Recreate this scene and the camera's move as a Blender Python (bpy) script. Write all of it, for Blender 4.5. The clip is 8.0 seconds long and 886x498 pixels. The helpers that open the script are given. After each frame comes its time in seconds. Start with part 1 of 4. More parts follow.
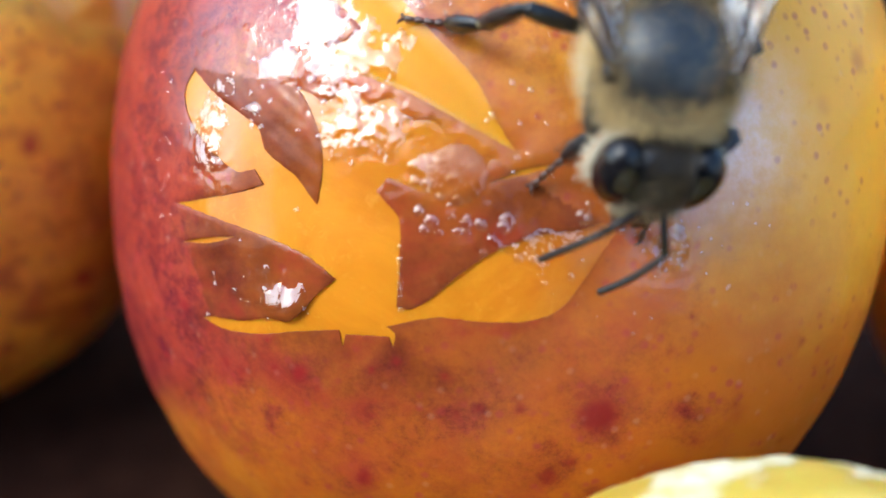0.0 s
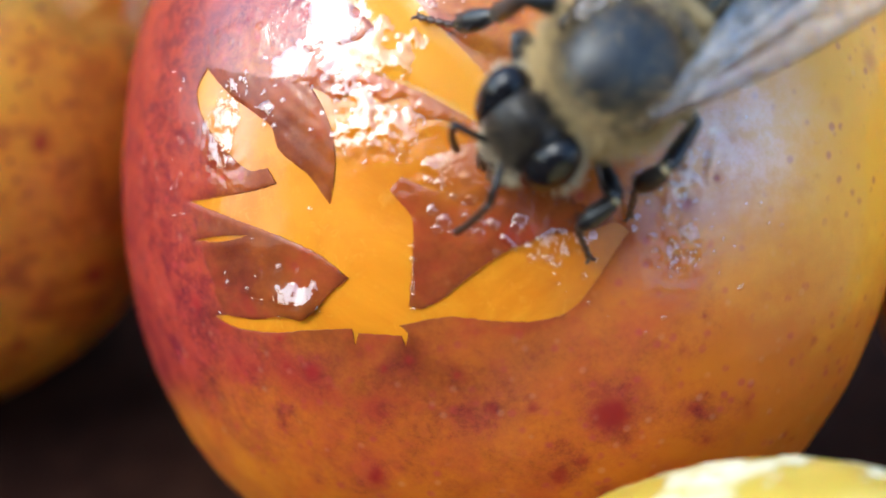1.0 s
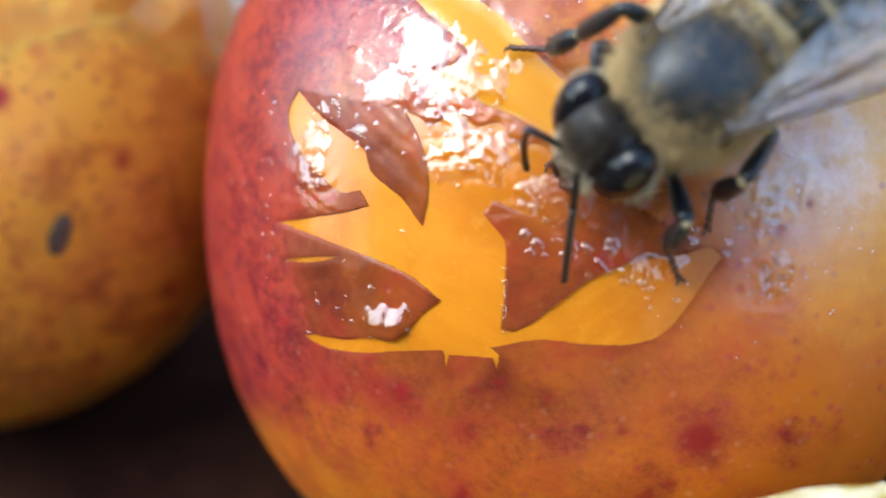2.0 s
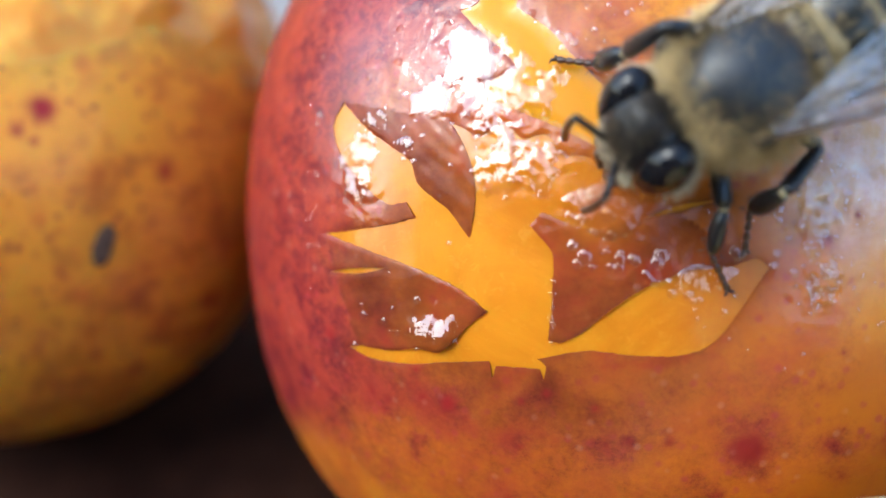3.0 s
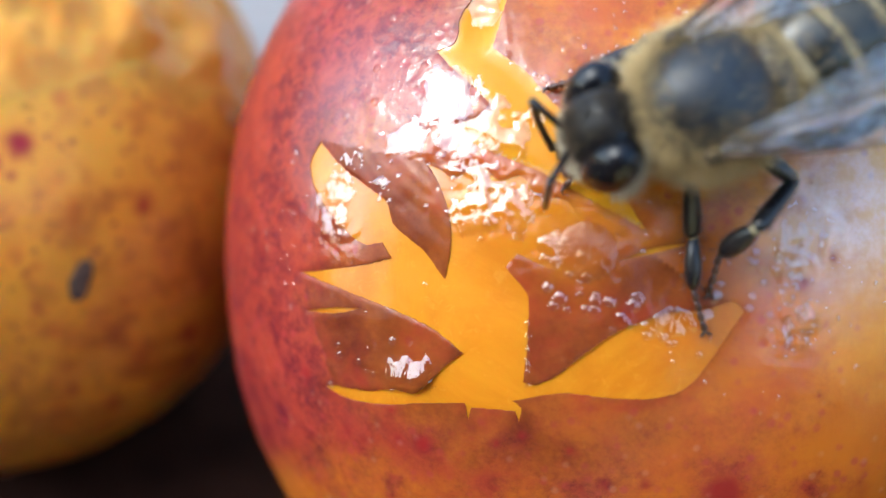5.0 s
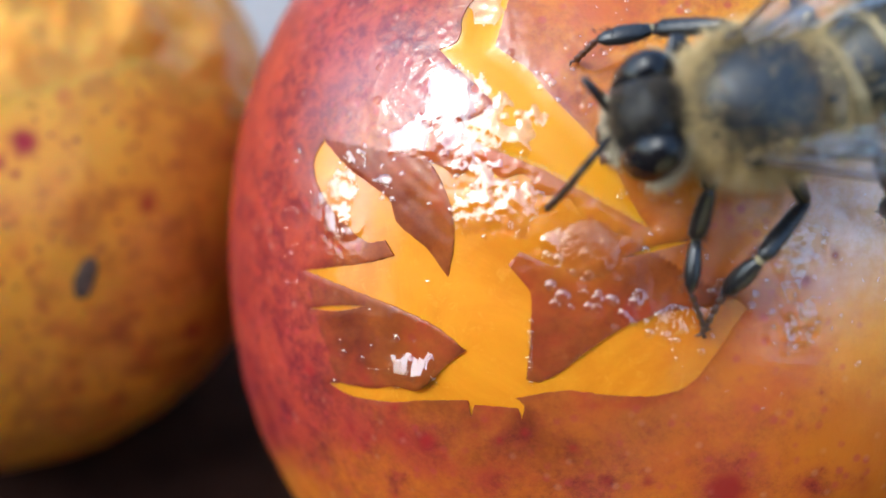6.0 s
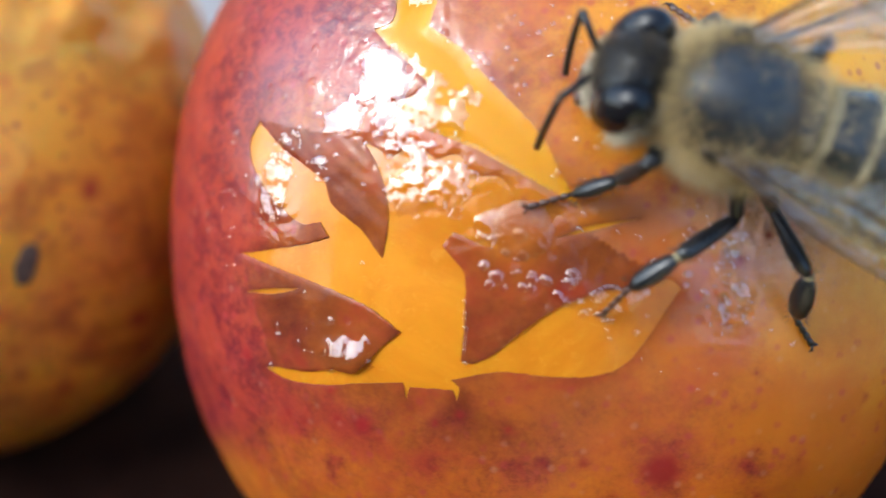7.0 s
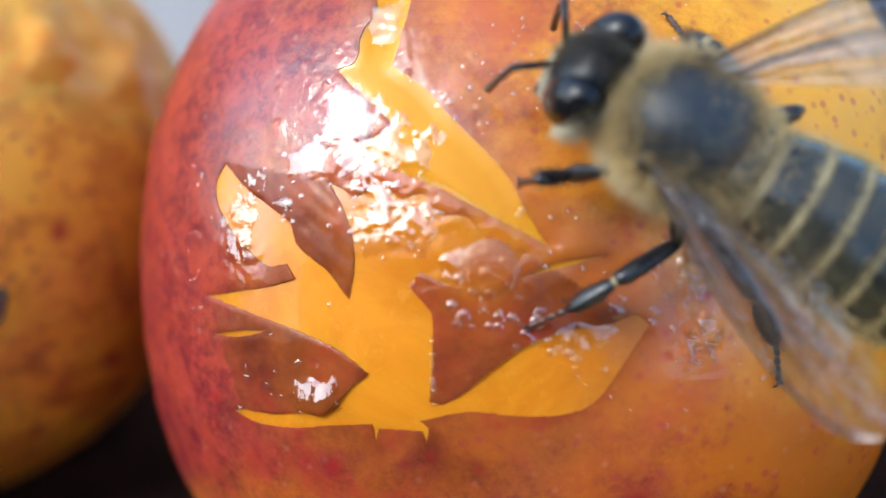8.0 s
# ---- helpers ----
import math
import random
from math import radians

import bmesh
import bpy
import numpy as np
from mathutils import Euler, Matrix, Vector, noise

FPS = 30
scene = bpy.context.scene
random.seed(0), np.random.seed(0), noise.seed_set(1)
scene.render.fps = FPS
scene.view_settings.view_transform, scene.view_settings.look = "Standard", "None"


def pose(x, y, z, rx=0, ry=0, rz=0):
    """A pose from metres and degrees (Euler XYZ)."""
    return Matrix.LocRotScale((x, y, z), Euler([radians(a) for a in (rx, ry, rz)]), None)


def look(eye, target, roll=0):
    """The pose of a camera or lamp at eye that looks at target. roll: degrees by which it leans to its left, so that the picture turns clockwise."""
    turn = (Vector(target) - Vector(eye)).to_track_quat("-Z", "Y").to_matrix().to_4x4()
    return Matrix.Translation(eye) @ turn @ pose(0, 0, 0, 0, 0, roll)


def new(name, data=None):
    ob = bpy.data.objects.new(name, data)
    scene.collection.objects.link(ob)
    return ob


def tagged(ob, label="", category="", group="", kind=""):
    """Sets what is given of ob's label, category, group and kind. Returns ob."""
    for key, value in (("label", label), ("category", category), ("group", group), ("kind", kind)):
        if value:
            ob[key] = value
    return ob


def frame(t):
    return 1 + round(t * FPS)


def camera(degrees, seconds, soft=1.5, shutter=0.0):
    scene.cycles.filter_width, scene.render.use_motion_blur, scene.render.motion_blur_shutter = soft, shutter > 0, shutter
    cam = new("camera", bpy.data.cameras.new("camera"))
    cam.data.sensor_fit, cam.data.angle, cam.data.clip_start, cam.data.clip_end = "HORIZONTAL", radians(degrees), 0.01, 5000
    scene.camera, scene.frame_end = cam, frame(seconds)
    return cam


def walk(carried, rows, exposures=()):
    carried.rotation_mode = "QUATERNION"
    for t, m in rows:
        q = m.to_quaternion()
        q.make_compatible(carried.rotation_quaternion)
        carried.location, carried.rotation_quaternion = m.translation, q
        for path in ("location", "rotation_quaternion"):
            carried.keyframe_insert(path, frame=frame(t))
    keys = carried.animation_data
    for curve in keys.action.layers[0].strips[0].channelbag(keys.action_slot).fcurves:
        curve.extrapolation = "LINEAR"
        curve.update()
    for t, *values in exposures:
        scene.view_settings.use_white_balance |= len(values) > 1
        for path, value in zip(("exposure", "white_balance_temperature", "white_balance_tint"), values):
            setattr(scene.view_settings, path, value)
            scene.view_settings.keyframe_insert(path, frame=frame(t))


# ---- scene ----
# The camera hangs a few centimetres over split plums and drifts by millimetres.
MM = 0.001
EYE, TILT = 43.4 * MM, -35.0
BASE = pose(0, 0, EYE, 90 + TILT)
cam = camera(39.8, 8.0, shutter=0.4)
cam.data.dof.use_dof = True
cam.data.dof.focus_distance = 37.8 * MM
cam.data.dof.aperture_fstop = 30.0
# seconds; right, up, back in millimetres; turns in degrees
ROWS = [
    (0, 0.0, 0.0, 0.0, 0.0, 0.0, 0.0),
    (0.2, -0.18, -0.07, 0.06, 0.26, -0.22, 0.14),
    (0.3, -0.25, -0.1, 0.09, 0.25, 0.14, 0.19),
    (0.5, -0.32, -0.12, 0.11, 0.01, -0.17, 0.24),
    (0.7, -0.32, -0.06, 0.07, 0.1, -0.72, 0.2),
    (0.8, -0.32, -0.01, 0.04, 0.17, -0.45, 0.16),
    (1, -0.32, 0.11, 0.04, -0.21, 0.1, 0.05),
    (1.2, -0.46, 0.18, 0.18, -0.01, 0.23, 0.05),
    (1.3, -0.62, 0.2, 0.27, -0.14, 0.37, 0.11),
    (1.5, -1.01, 0.24, 0.39, -0.1, 0.89, 0.28),
    (1.7, -1.43, 0.31, 0.35, 0.25, 0.98, 0.43),
    (1.8, -1.67, 0.38, 0.32, 0.32, 1.31, 0.48),
    (2, -2.23, 0.58, 0.37, 0.12, 1.43, 0.52),
    (2.2, -2.74, 0.8, 0.66, 0.09, 1.86, 0.48),
    (3.3, -2.99, 0.69, 0.44, 0.39, 2.55, 0.55),
    (3.5, -2.96, 0.48, 0.36, 0.37, 2.55, 0.72),
    (3.7, -2.96, 0.64, 0.24, 0.66, 2.03, 0.73),
    (4, -2.97, 1.06, 0.1, 0.56, 2.37, 0.69),
    (4.2, -2.92, 1.23, 0.28, 0.65, 2.55, 0.68),
    (4.5, -2.77, 1.38, 0.51, 1.17, 2.31, 0.68),
    (4.7, -2.61, 1.46, 0.4, 1.21, 1.91, 0.61),
    (5.8, -2.54, 1.53, 0.54, 1.17, 2.25, 0.52),
    (6, -2.54, 1.53, 0.54, 1.02, 2.15, 0.51),
    (6.2, -2.62, 1.47, 0.61, 0.97, 2.58, 0.58),
    (6.5, -2.76, 1.26, 0.68, 1.06, 2.26, 0.7),
    (6.6, -2.65, 1.18, 0.61, 1.25, 1.54, 0.68),
    (6.8, -1.98, 1.02, 0.39, 1.21, 1.17, 0.55),
    (7, -1.16, 0.97, 0.23, 1.02, 1.22, 0.37),
    (7.2, -0.61, 1.08, 0.23, 1.11, 0.07, 0.21),
    (7.5, -0.35, 1.3, 0.27, 1.35, 0.75, -0.02),
    (7.7, -0.38, 1.39, 0.21, 2.03, 0.35, -0.24),
    (8, -0.5, 1.52, 0.05, 2.01, 0.71, -0.68),
]
walk(cam, [(t, BASE @ pose(x * MM, y * MM, z * MM, rx, ry, rz)) for t, x, y, z, rx, ry, rz in ROWS], [(0.0, -1.46, 5600, 0), (4.5, -1.43, 5600, 0), (8.0, -1.55, 5600, 0)])

# ---- world and sun ----
SUN = Vector((-0.64, -0.2, 0.74)).normalized()
world = bpy.data.worlds.new("sky")
scene.world = world
world.use_nodes = True
wn = world.node_tree.nodes
sky = wn.new("ShaderNodeTexSky")
sky.sky_type, sky.sun_disc = "NISHITA", False
sky.sun_elevation, sky.sun_rotation = math.asin(SUN.z), math.atan2(SUN.x, SUN.y)
sky.dust_density = 3.0
world.node_tree.links.new(sky.outputs[0], wn["Background"].inputs[0])
wn["Background"].inputs[1].default_value = 1.5
sun = new("sun", bpy.data.lights.new("sun", "SUN"))
sun.data.energy, sun.data.angle, sun.data.color = 1.6, radians(9), (0.96, 0.97, 1.0)
sun.matrix_world = look(SUN, (0, 0, 0))

# ---- materials ----


class Nodes:
    """Small shorthand for a node material."""

    def __init__(self, name):
        self.mat = bpy.data.materials.new(name)
        self.mat.use_nodes = True
        self.tree = self.mat.node_tree
        self.bsdf = self.tree.nodes["Principled BSDF"]
        self.coord = self.tree.nodes.new("ShaderNodeTexCoord").outputs["Object"]

    def put(self, socket, value):
        if isinstance(value, bpy.types.NodeSocket):
            self.tree.links.new(value, socket)
        elif isinstance(value, (tuple, list)) and len(value) == 3 and socket.type == "RGBA":
            socket.default_value = (*value, 1)
        else:
            socket.default_value = value

    def set(self, **values):
        for key, value in values.items():
            self.put(self.bsdf.inputs[key.replace("_", " ")], value)
        return self

    def noise(self, scale, detail=4.0, rough=0.55, distortion=0.0):
        n = self.tree.nodes.new("ShaderNodeTexNoise")
        self.put(n.inputs["Vector"], self.coord)
        n.inputs["Scale"].default_value = scale
        n.inputs["Detail"].default_value = detail
        n.inputs["Roughness"].default_value = rough
        n.inputs["Distortion"].default_value = distortion
        return n.outputs["Fac"]

    def cells(self, scale, randomness=1.0):
        n = self.tree.nodes.new("ShaderNodeTexVoronoi")
        self.put(n.inputs["Vector"], self.coord)
        n.inputs["Scale"].default_value = scale
        n.inputs["Randomness"].default_value = randomness
        return n.outputs["Distance"]

    def span(self, value, a, b, c=0.0, d=1.0):
        n = self.tree.nodes.new("ShaderNodeMapRange")
        n.interpolation_type = "SMOOTHSTEP"
        self.put(n.inputs[0], value)
        for i, v in enumerate((a, b, c, d)):
            n.inputs[i + 1].default_value = v
        return n.outputs[0]

    def calc(self, op, a, b=0.0):
        n = self.tree.nodes.new("ShaderNodeMath")
        n.operation = op
        self.put(n.inputs[0], a)
        self.put(n.inputs[1], b)
        return n.outputs[0]

    def mix(self, fac, a, b):
        n = self.tree.nodes.new("ShaderNodeMix")
        n.data_type = "RGBA"
        self.put(n.inputs[0], fac)
        self.put(n.inputs[6], a)
        self.put(n.inputs[7], b)
        return n.outputs[2]

    def field(self, name):
        n = self.tree.nodes.new("ShaderNodeAttribute")
        n.attribute_name = name
        return n.outputs["Fac"]

    def axis(self, i):
        n = self.tree.nodes.new("ShaderNodeSeparateXYZ")
        self.put(n.inputs[0], self.coord)
        return n.outputs[i]

    def bump(self, height, strength, distance):
        n = self.tree.nodes.new("ShaderNodeBump")
        self.put(n.inputs["Height"], height)
        n.inputs["Strength"].default_value = strength
        n.inputs["Distance"].default_value = distance
        return n.outputs[0]


def skin_material(name, ground, blush, pale, speck, dot=(0.25, 0.018, 0.016), mole=(0.23, 0.012, 0.013), glow=1.0):
    """Plum skin: a ground colour with a blush, mottling, freckles, bruises near tears, a painted pale sheen and a wet
    coat.
    """
    n = Nodes(name)
    fine = n.calc("ADD", n.calc("MULTIPLY", n.noise(1500, 6, 0.75), 0.55), n.calc("MULTIPLY", n.noise(4200, 3, 0.8), 0.55))
    patchy = n.noise(330, 5, 0.65, 0.3)
    col = n.mix(n.span(n.calc("ADD", n.field("gold"), n.calc("MULTIPLY", n.calc("SUBTRACT", n.noise(300, 5, 0.65), 0.5), 0.9)), 0.1, 0.9), ground, pale)
    lean = n.calc("ADD", n.field("blush"), n.calc("MULTIPLY", n.calc("SUBTRACT", patchy, 0.5), 1.9))
    lean = n.calc("ADD", lean, n.calc("MULTIPLY", n.calc("SUBTRACT", fine, 0.5), 1.2))
    red = n.mix(n.span(n.noise(1400, 6, 0.8, 0.4), 0.4, 0.62), (blush[0] * 1.5, blush[1] * 3.0, blush[2] * 2.2), (blush[0] * 0.62, blush[1] * 0.45, blush[2] * 1.5))
    red = n.mix(n.calc("MULTIPLY", n.span(n.noise(2700, 4, 0.7), 0.5, 0.66), 0.4), red, (blush[0] * 0.5, blush[1] * 0.4, blush[2] * 1.6))
    col = n.mix(n.span(lean, -0.05, 1.2), col, red)
    # freckles and smears of pigment
    dots = n.calc("MULTIPLY", n.span(n.cells(560), 0.06, 0.36, 1.0, 0.0), n.span(n.noise(330, 3), 0.42, 0.62))
    col = n.mix(n.calc("MULTIPLY", dots, 0.42 * speck), col, dot)
    ruddy = n.span(n.field("blush"), -0.5, 0.1, 0.06, 0.5 * speck)
    smear = n.calc("MULTIPLY", n.span(n.noise(420, 4, 0.6, 0.3), 0.45, 0.7), ruddy)
    col = n.mix(smear, col, (0.36, 0.045, 0.02))
    tiny = n.calc("MULTIPLY", n.span(n.cells(1700), 0.1, 0.34, 1.0, 0.0), n.span(n.noise(900, 3), 0.4, 0.58, 0.0, 0.6 * speck))
    col = n.mix(tiny, col, (0.34, 0.035, 0.04))
    light = n.calc("MULTIPLY", n.span(n.cells(1250), 0.06, 0.22, 1.0, 0.0), n.span(n.noise(600, 2), 0.36, 0.54, 0.0, 0.13))
    col = n.mix(light, col, (0.72, 0.42, 0.3))
    # pale sheen of the sky, painted into the skin's colour
    pale_sheen = n.calc("MULTIPLY", n.field("pale_sheen"), n.span(n.noise(900, 6, 0.7), 0.3, 0.75, 0.35, 1.0))
    col = n.mix(pale_sheen, col, (0.9, 0.76, 0.78))
    # bruised brown skin, then the moles
    brown = n.mix(n.span(n.noise(420, 6, 0.7), 0.32, 0.68), (0.075, 0.012, 0.008), (0.22, 0.052, 0.014))
    brown = n.mix(n.calc("MULTIPLY", smear, 1.6), brown, (0.2, 0.015, 0.012))
    brown = n.mix(n.calc("MULTIPLY", n.span(n.cells(1150), 0.1, 0.34, 1.0, 0.0), n.span(n.noise(480, 3), 0.4, 0.6, 0.0, 0.5)), brown, (0.12, 0.01, 0.008))
    col = n.mix(n.field("bruise"), col, brown)
    col = n.mix(n.span(n.calc("ADD", n.field("spot"), n.calc("MULTIPLY", n.calc("SUBTRACT", n.noise(1500, 5, 0.7), 0.5), 0.25)), 0.1, 0.85), col, mole)
    relief = n.calc("ADD", n.calc("MULTIPLY", n.noise(2600, 4), 0.5), n.calc("MULTIPLY", n.cells(1500), 0.6))
    pimple = n.calc("MULTIPLY", n.span(n.cells(1250), 0.02, 0.22, 1.0, 0.0), n.span(n.noise(600, 2), 0.4, 0.56))
    wet = n.field("wet")
    ripple = n.calc("ADD", n.noise(1500, 3, 0.6, 0.8), n.calc("MULTIPLY", n.span(n.cells(1700), 0.0, 0.35), 0.5))
    ripple = n.calc("ADD", ripple, n.calc("MULTIPLY", pimple, 1.2))
    straight = n.coord
    tilt = n.tree.nodes.new("ShaderNodeMapping")
    tilt.inputs["Rotation"].default_value = (0, 0, radians(-55))
    tilt.inputs["Scale"].default_value = (1, 0.22, 1)
    n.put(tilt.inputs["Vector"], straight)
    n.coord = tilt.outputs[0]
    ripple = n.calc("ADD", ripple, n.calc("MULTIPLY", n.noise(3600, 4, 0.65, 0.6), 0.3))
    n.coord = straight
    n.set(Base_Color=col, Roughness=0.4, Specular_IOR_Level=n.calc("MULTIPLY", n.span(wet, 0.0, 0.6, 0.2, 0.05), n.span(n.field("bruise"), 0.2, 0.9, 1.0, 0.15)), Subsurface_Weight=0.3 if glow == 1 else 0.6,
          Subsurface_Radius=(1.0, 0.36, 0.08), Subsurface_Scale=glow * MM, IOR=1.42,
          Normal=n.bump(relief, 0.5, 0.06 * MM), Coat_Weight=n.calc("MULTIPLY", n.span(wet, 0.0, 0.6, 0.17, 1.0), n.span(n.field("bruise"), 0.2, 0.9, 1.0, 0.45)), Coat_Roughness=n.span(wet, 0.0, 0.6, 0.14, 0.05),
          Coat_IOR=1.55, Coat_Normal=n.bump(n.calc("MULTIPLY", ripple, n.span(wet, 0.0, 1.0, 0.55, 1.0)), 0.9, 0.06 * MM))
    return n.mat


def flesh_material(name, a, b):
    """Wet, juicy fruit flesh with faint fibres."""
    n = Nodes(name)
    col = n.mix(n.span(n.noise(260, 6, 0.65, 0.8), 0.36, 0.64), a, b)
    col = n.mix(n.calc("MULTIPLY", n.span(n.noise(2100, 4, 0.6, 1.5), 0.55, 0.75), 0.18), col, (0.78, 0.4, 0.06))
    col = n.mix(n.calc("MULTIPLY", n.field("brown"), n.span(n.noise(700, 5, 0.65), 0.25, 0.75, 0.5, 1.0)), col, (0.33, 0.085, 0.008))
    col = n.mix(n.field("yellow"), col, (0.6, 0.255, 0.004))
    wet = n.field("wet")
    ripple = n.calc("ADD", n.noise(1100, 4, 0.6, 1.6), n.calc("MULTIPLY", n.noise(3800, 2), 0.12))
    n.set(Base_Color=col, Roughness=0.35, Specular_IOR_Level=0.2, Subsurface_Weight=0.4, Subsurface_Radius=(1.0, 0.4, 0.08), Subsurface_Scale=1.2 * MM, IOR=1.4,
          Normal=n.bump(n.noise(1800, 4), 0.12, 0.06 * MM), Coat_Weight=n.span(wet, 0.05, 0.6, 0.15, 1.0), Coat_Roughness=n.span(wet, 0.05, 0.5, 0.15, 0.05), Coat_IOR=1.55,
          Coat_Normal=n.bump(n.calc("MULTIPLY", ripple, n.span(wet, 0.0, 1.0, 0.12, 1.0)), 0.9, 0.05 * MM))
    return n.mat


def plain(name, a, b, scale, rough, bump=0.3, depth=0.03 * MM, **more):
    n = Nodes(name)
    f = n.noise(scale, 5)
    n.set(Base_Color=n.mix(n.span(f, 0.3, 0.7), a, b), Roughness=rough, Normal=n.bump(n.noise(scale * 2.3, 4), bump, depth), **more)
    return n.mat


SKIN = skin_material("blushed_plum_skin", (0.46, 0.125, 0.008), (0.19, 0.012, 0.01), (0.76, 0.35, 0.02), 1.0)
SKIN_GOLD = skin_material("golden_plum_skin", (0.95, 0.34, 0.03), (0.8, 0.13, 0.04), (1.0, 0.45, 0.045), 1.3, (0.55, 0.045, 0.025), (0.45, 0.025, 0.025), 3.0)
SKIN_YELLOW = skin_material("yellow_plum_skin", (0.44, 0.3, 0.02), (0.3, 0.17, 0.04), (0.66, 0.5, 0.1), 0.3)
SKIN_OLIVE = skin_material("olive_plum_skin", (0.16, 0.12, 0.02), (0.2, 0.1, 0.03), (0.24, 0.19, 0.05), 0.2)
FLESH = flesh_material("orange_flesh", (0.51, 0.162, 0.004), (0.61, 0.226, 0.008))
FLESH_GOLD = flesh_material("golden_flesh", (0.74, 0.28, 0.018), (0.82, 0.4, 0.05))


def clear(name, ior, rough, veil, tint, relief=None, gloss_share=0.0, depth=0.2, stretch=1.0, veil_colour=(0.78, 0.7, 0.68)):
    """A clear film or drop: transparent, with gloss by its index and a faint veil."""
    n = Nodes(name)
    new_node = n.tree.nodes.new
    see, gloss, haze, mix_a, mix_b, fres = (new_node("ShaderNode" + k) for k in ("BsdfTransparent", "BsdfGlossy", "BsdfDiffuse", "MixShader", "MixShader", "Fresnel"))
    see.inputs[0].default_value = (*tint, 1)
    gloss.inputs["Roughness"].default_value = rough
    haze.inputs[0].default_value = (*veil_colour, 1)
    fres.inputs["IOR"].default_value = ior
    mix_a.inputs[0].default_value = veil
    link = n.tree.links.new
    link(see.outputs[0], mix_a.inputs[1])
    link(haze.outputs[0], mix_a.inputs[2])
    if gloss_share:
        mix_b.inputs[0].default_value = gloss_share
    else:
        link(fres.outputs[0], mix_b.inputs[0])
    link(mix_a.outputs[0], mix_b.inputs[1])
    link(gloss.outputs[0], mix_b.inputs[2])
    if relief:
        scale = new_node("ShaderNodeMapping")
        scale.inputs["Rotation"].default_value = (0, 0, radians(-20))
        scale.inputs["Scale"].default_value = (1, stretch, 1)
        link(n.coord, scale.inputs["Vector"])
        n.coord = scale.outputs[0]
        b = n.bump(n.calc("ADD", n.noise(relief, 3, 0.55, 1.2), n.calc("MULTIPLY", n.noise(relief * 3.1, 3, 0.6, 0.8), 0.15)), 0.9, depth * MM)
        link(b, gloss.inputs["Normal"])
        link(b, fres.inputs["Normal"])
    link(mix_b.outputs[0], n.tree.nodes["Material Output"].inputs[0])
    n.tree.nodes.remove(n.bsdf)
    return n.mat


JUICE = clear("clear_juice", 1.4, 0.05, 0.02, (1.0, 0.97, 0.92), None, 0.09)
FILM = clear("crumpled_juice_film", 1.5, 0.06, 0.0, (1.0, 0.985, 0.96), 1100, 0.13, 0.13, 0.3)
BUBBLE = clear("bubble_skin", 1.45, 0.05, 0.16, (0.93, 0.83, 0.7), 1500, 0.05, 0.08, 1.0, (0.36, 0.14, 0.045))
CHITIN = plain("dark_chitin", (0.004, 0.004, 0.005), (0.01, 0.009, 0.009), 900, 0.34, 0.4, 0.03 * MM, Specular_IOR_Level=0.3)
NOTUM = plain("slate_thorax_shell", (0.007, 0.01, 0.014), (0.022, 0.025, 0.028), 1500, 0.42, 0.5, 0.05 * MM)
EYE_BLACK = plain("black_eye", (0.004, 0.005, 0.007), (0.009, 0.008, 0.009), 2500, 0.14, 0.2, 0.01 * MM, Specular_IOR_Level=0.3)
LEG = plain("dark_leg", (0.005, 0.006, 0.008), (0.016, 0.015, 0.015), 1700, 0.3, 0.3)
RUST = plain("rusty_claw", (0.035, 0.012, 0.007), (0.07, 0.026, 0.014), 1700, 0.35, 0.3)
HAIR = plain("tawny_hair", (0.38, 0.26, 0.1), (0.66, 0.49, 0.22), 700, 0.6, 0.0)
HAIR_DARK = plain("dark_crown_hair", (0.035, 0.025, 0.013), (0.11, 0.075, 0.035), 700, 0.6, 0.0)
HAIR_BROWN = plain("brown_down", (0.1, 0.06, 0.025), (0.24, 0.15, 0.06), 700, 0.6, 0.0)
HAIR_PALE = plain("pale_hair", (0.42, 0.36, 0.24), (0.62, 0.54, 0.38), 700, 0.6, 0.0)
TERGITE = plain("brown_black_tergite", (0.014, 0.014, 0.012), (0.05, 0.045, 0.03), 800, 0.22, 0.35)
BAND = plain("tan_band", (0.22, 0.17, 0.08), (0.36, 0.29, 0.15), 900, 0.5, 0.2)
FELT = plain("olive_felt", (0.15, 0.115, 0.055), (0.32, 0.25, 0.13), 1400, 0.6, 0.4)
VEIN = plain("wing_vein", (0.05, 0.03, 0.02), (0.08, 0.05, 0.03), 900, 0.4, 0.0)
WING = clear("wing_membrane", 1.65, 0.08, 0.012, (0.99, 0.97, 0.94), 1000, 0.18, 0.8, 0.2, (0.85, 0.8, 0.78))
CORK_PALE = plain("pale_corky_skin", (0.55, 0.42, 0.07), (0.78, 0.74, 0.56), 1900, 0.7, 0.9, 0.08 * MM)
CORK = plain("corky_scar", (0.05, 0.035, 0.028), (0.2, 0.12, 0.07), 2200, 0.75, 0.8, 0.06 * MM)
SOIL = plain("dark_tray", (0.02, 0.007, 0.004), (0.036, 0.014, 0.008), 300, 0.9, 0.6, 0.2 * MM, Specular_IOR_Level=0.1)
BOARD = plain("pale_board", (0.6, 0.6, 0.6), (0.74, 0.73, 0.71), 90, 0.7, 0.3, 0.1 * MM)

# ---- building helpers ----


def part(name, bm, material, parent=None, label=""):
    me = bpy.data.meshes.new(name)
    for f in bm.faces:
        f.smooth = True
    bm.to_mesh(me)
    bm.free()
    me.materials.append(material)
    ob = new(name, me)
    ob.parent = parent
    return tagged(ob, label)


def ellipsoid(bm, centre, radii, turn=None, seg=32, rings=20, warp=None):
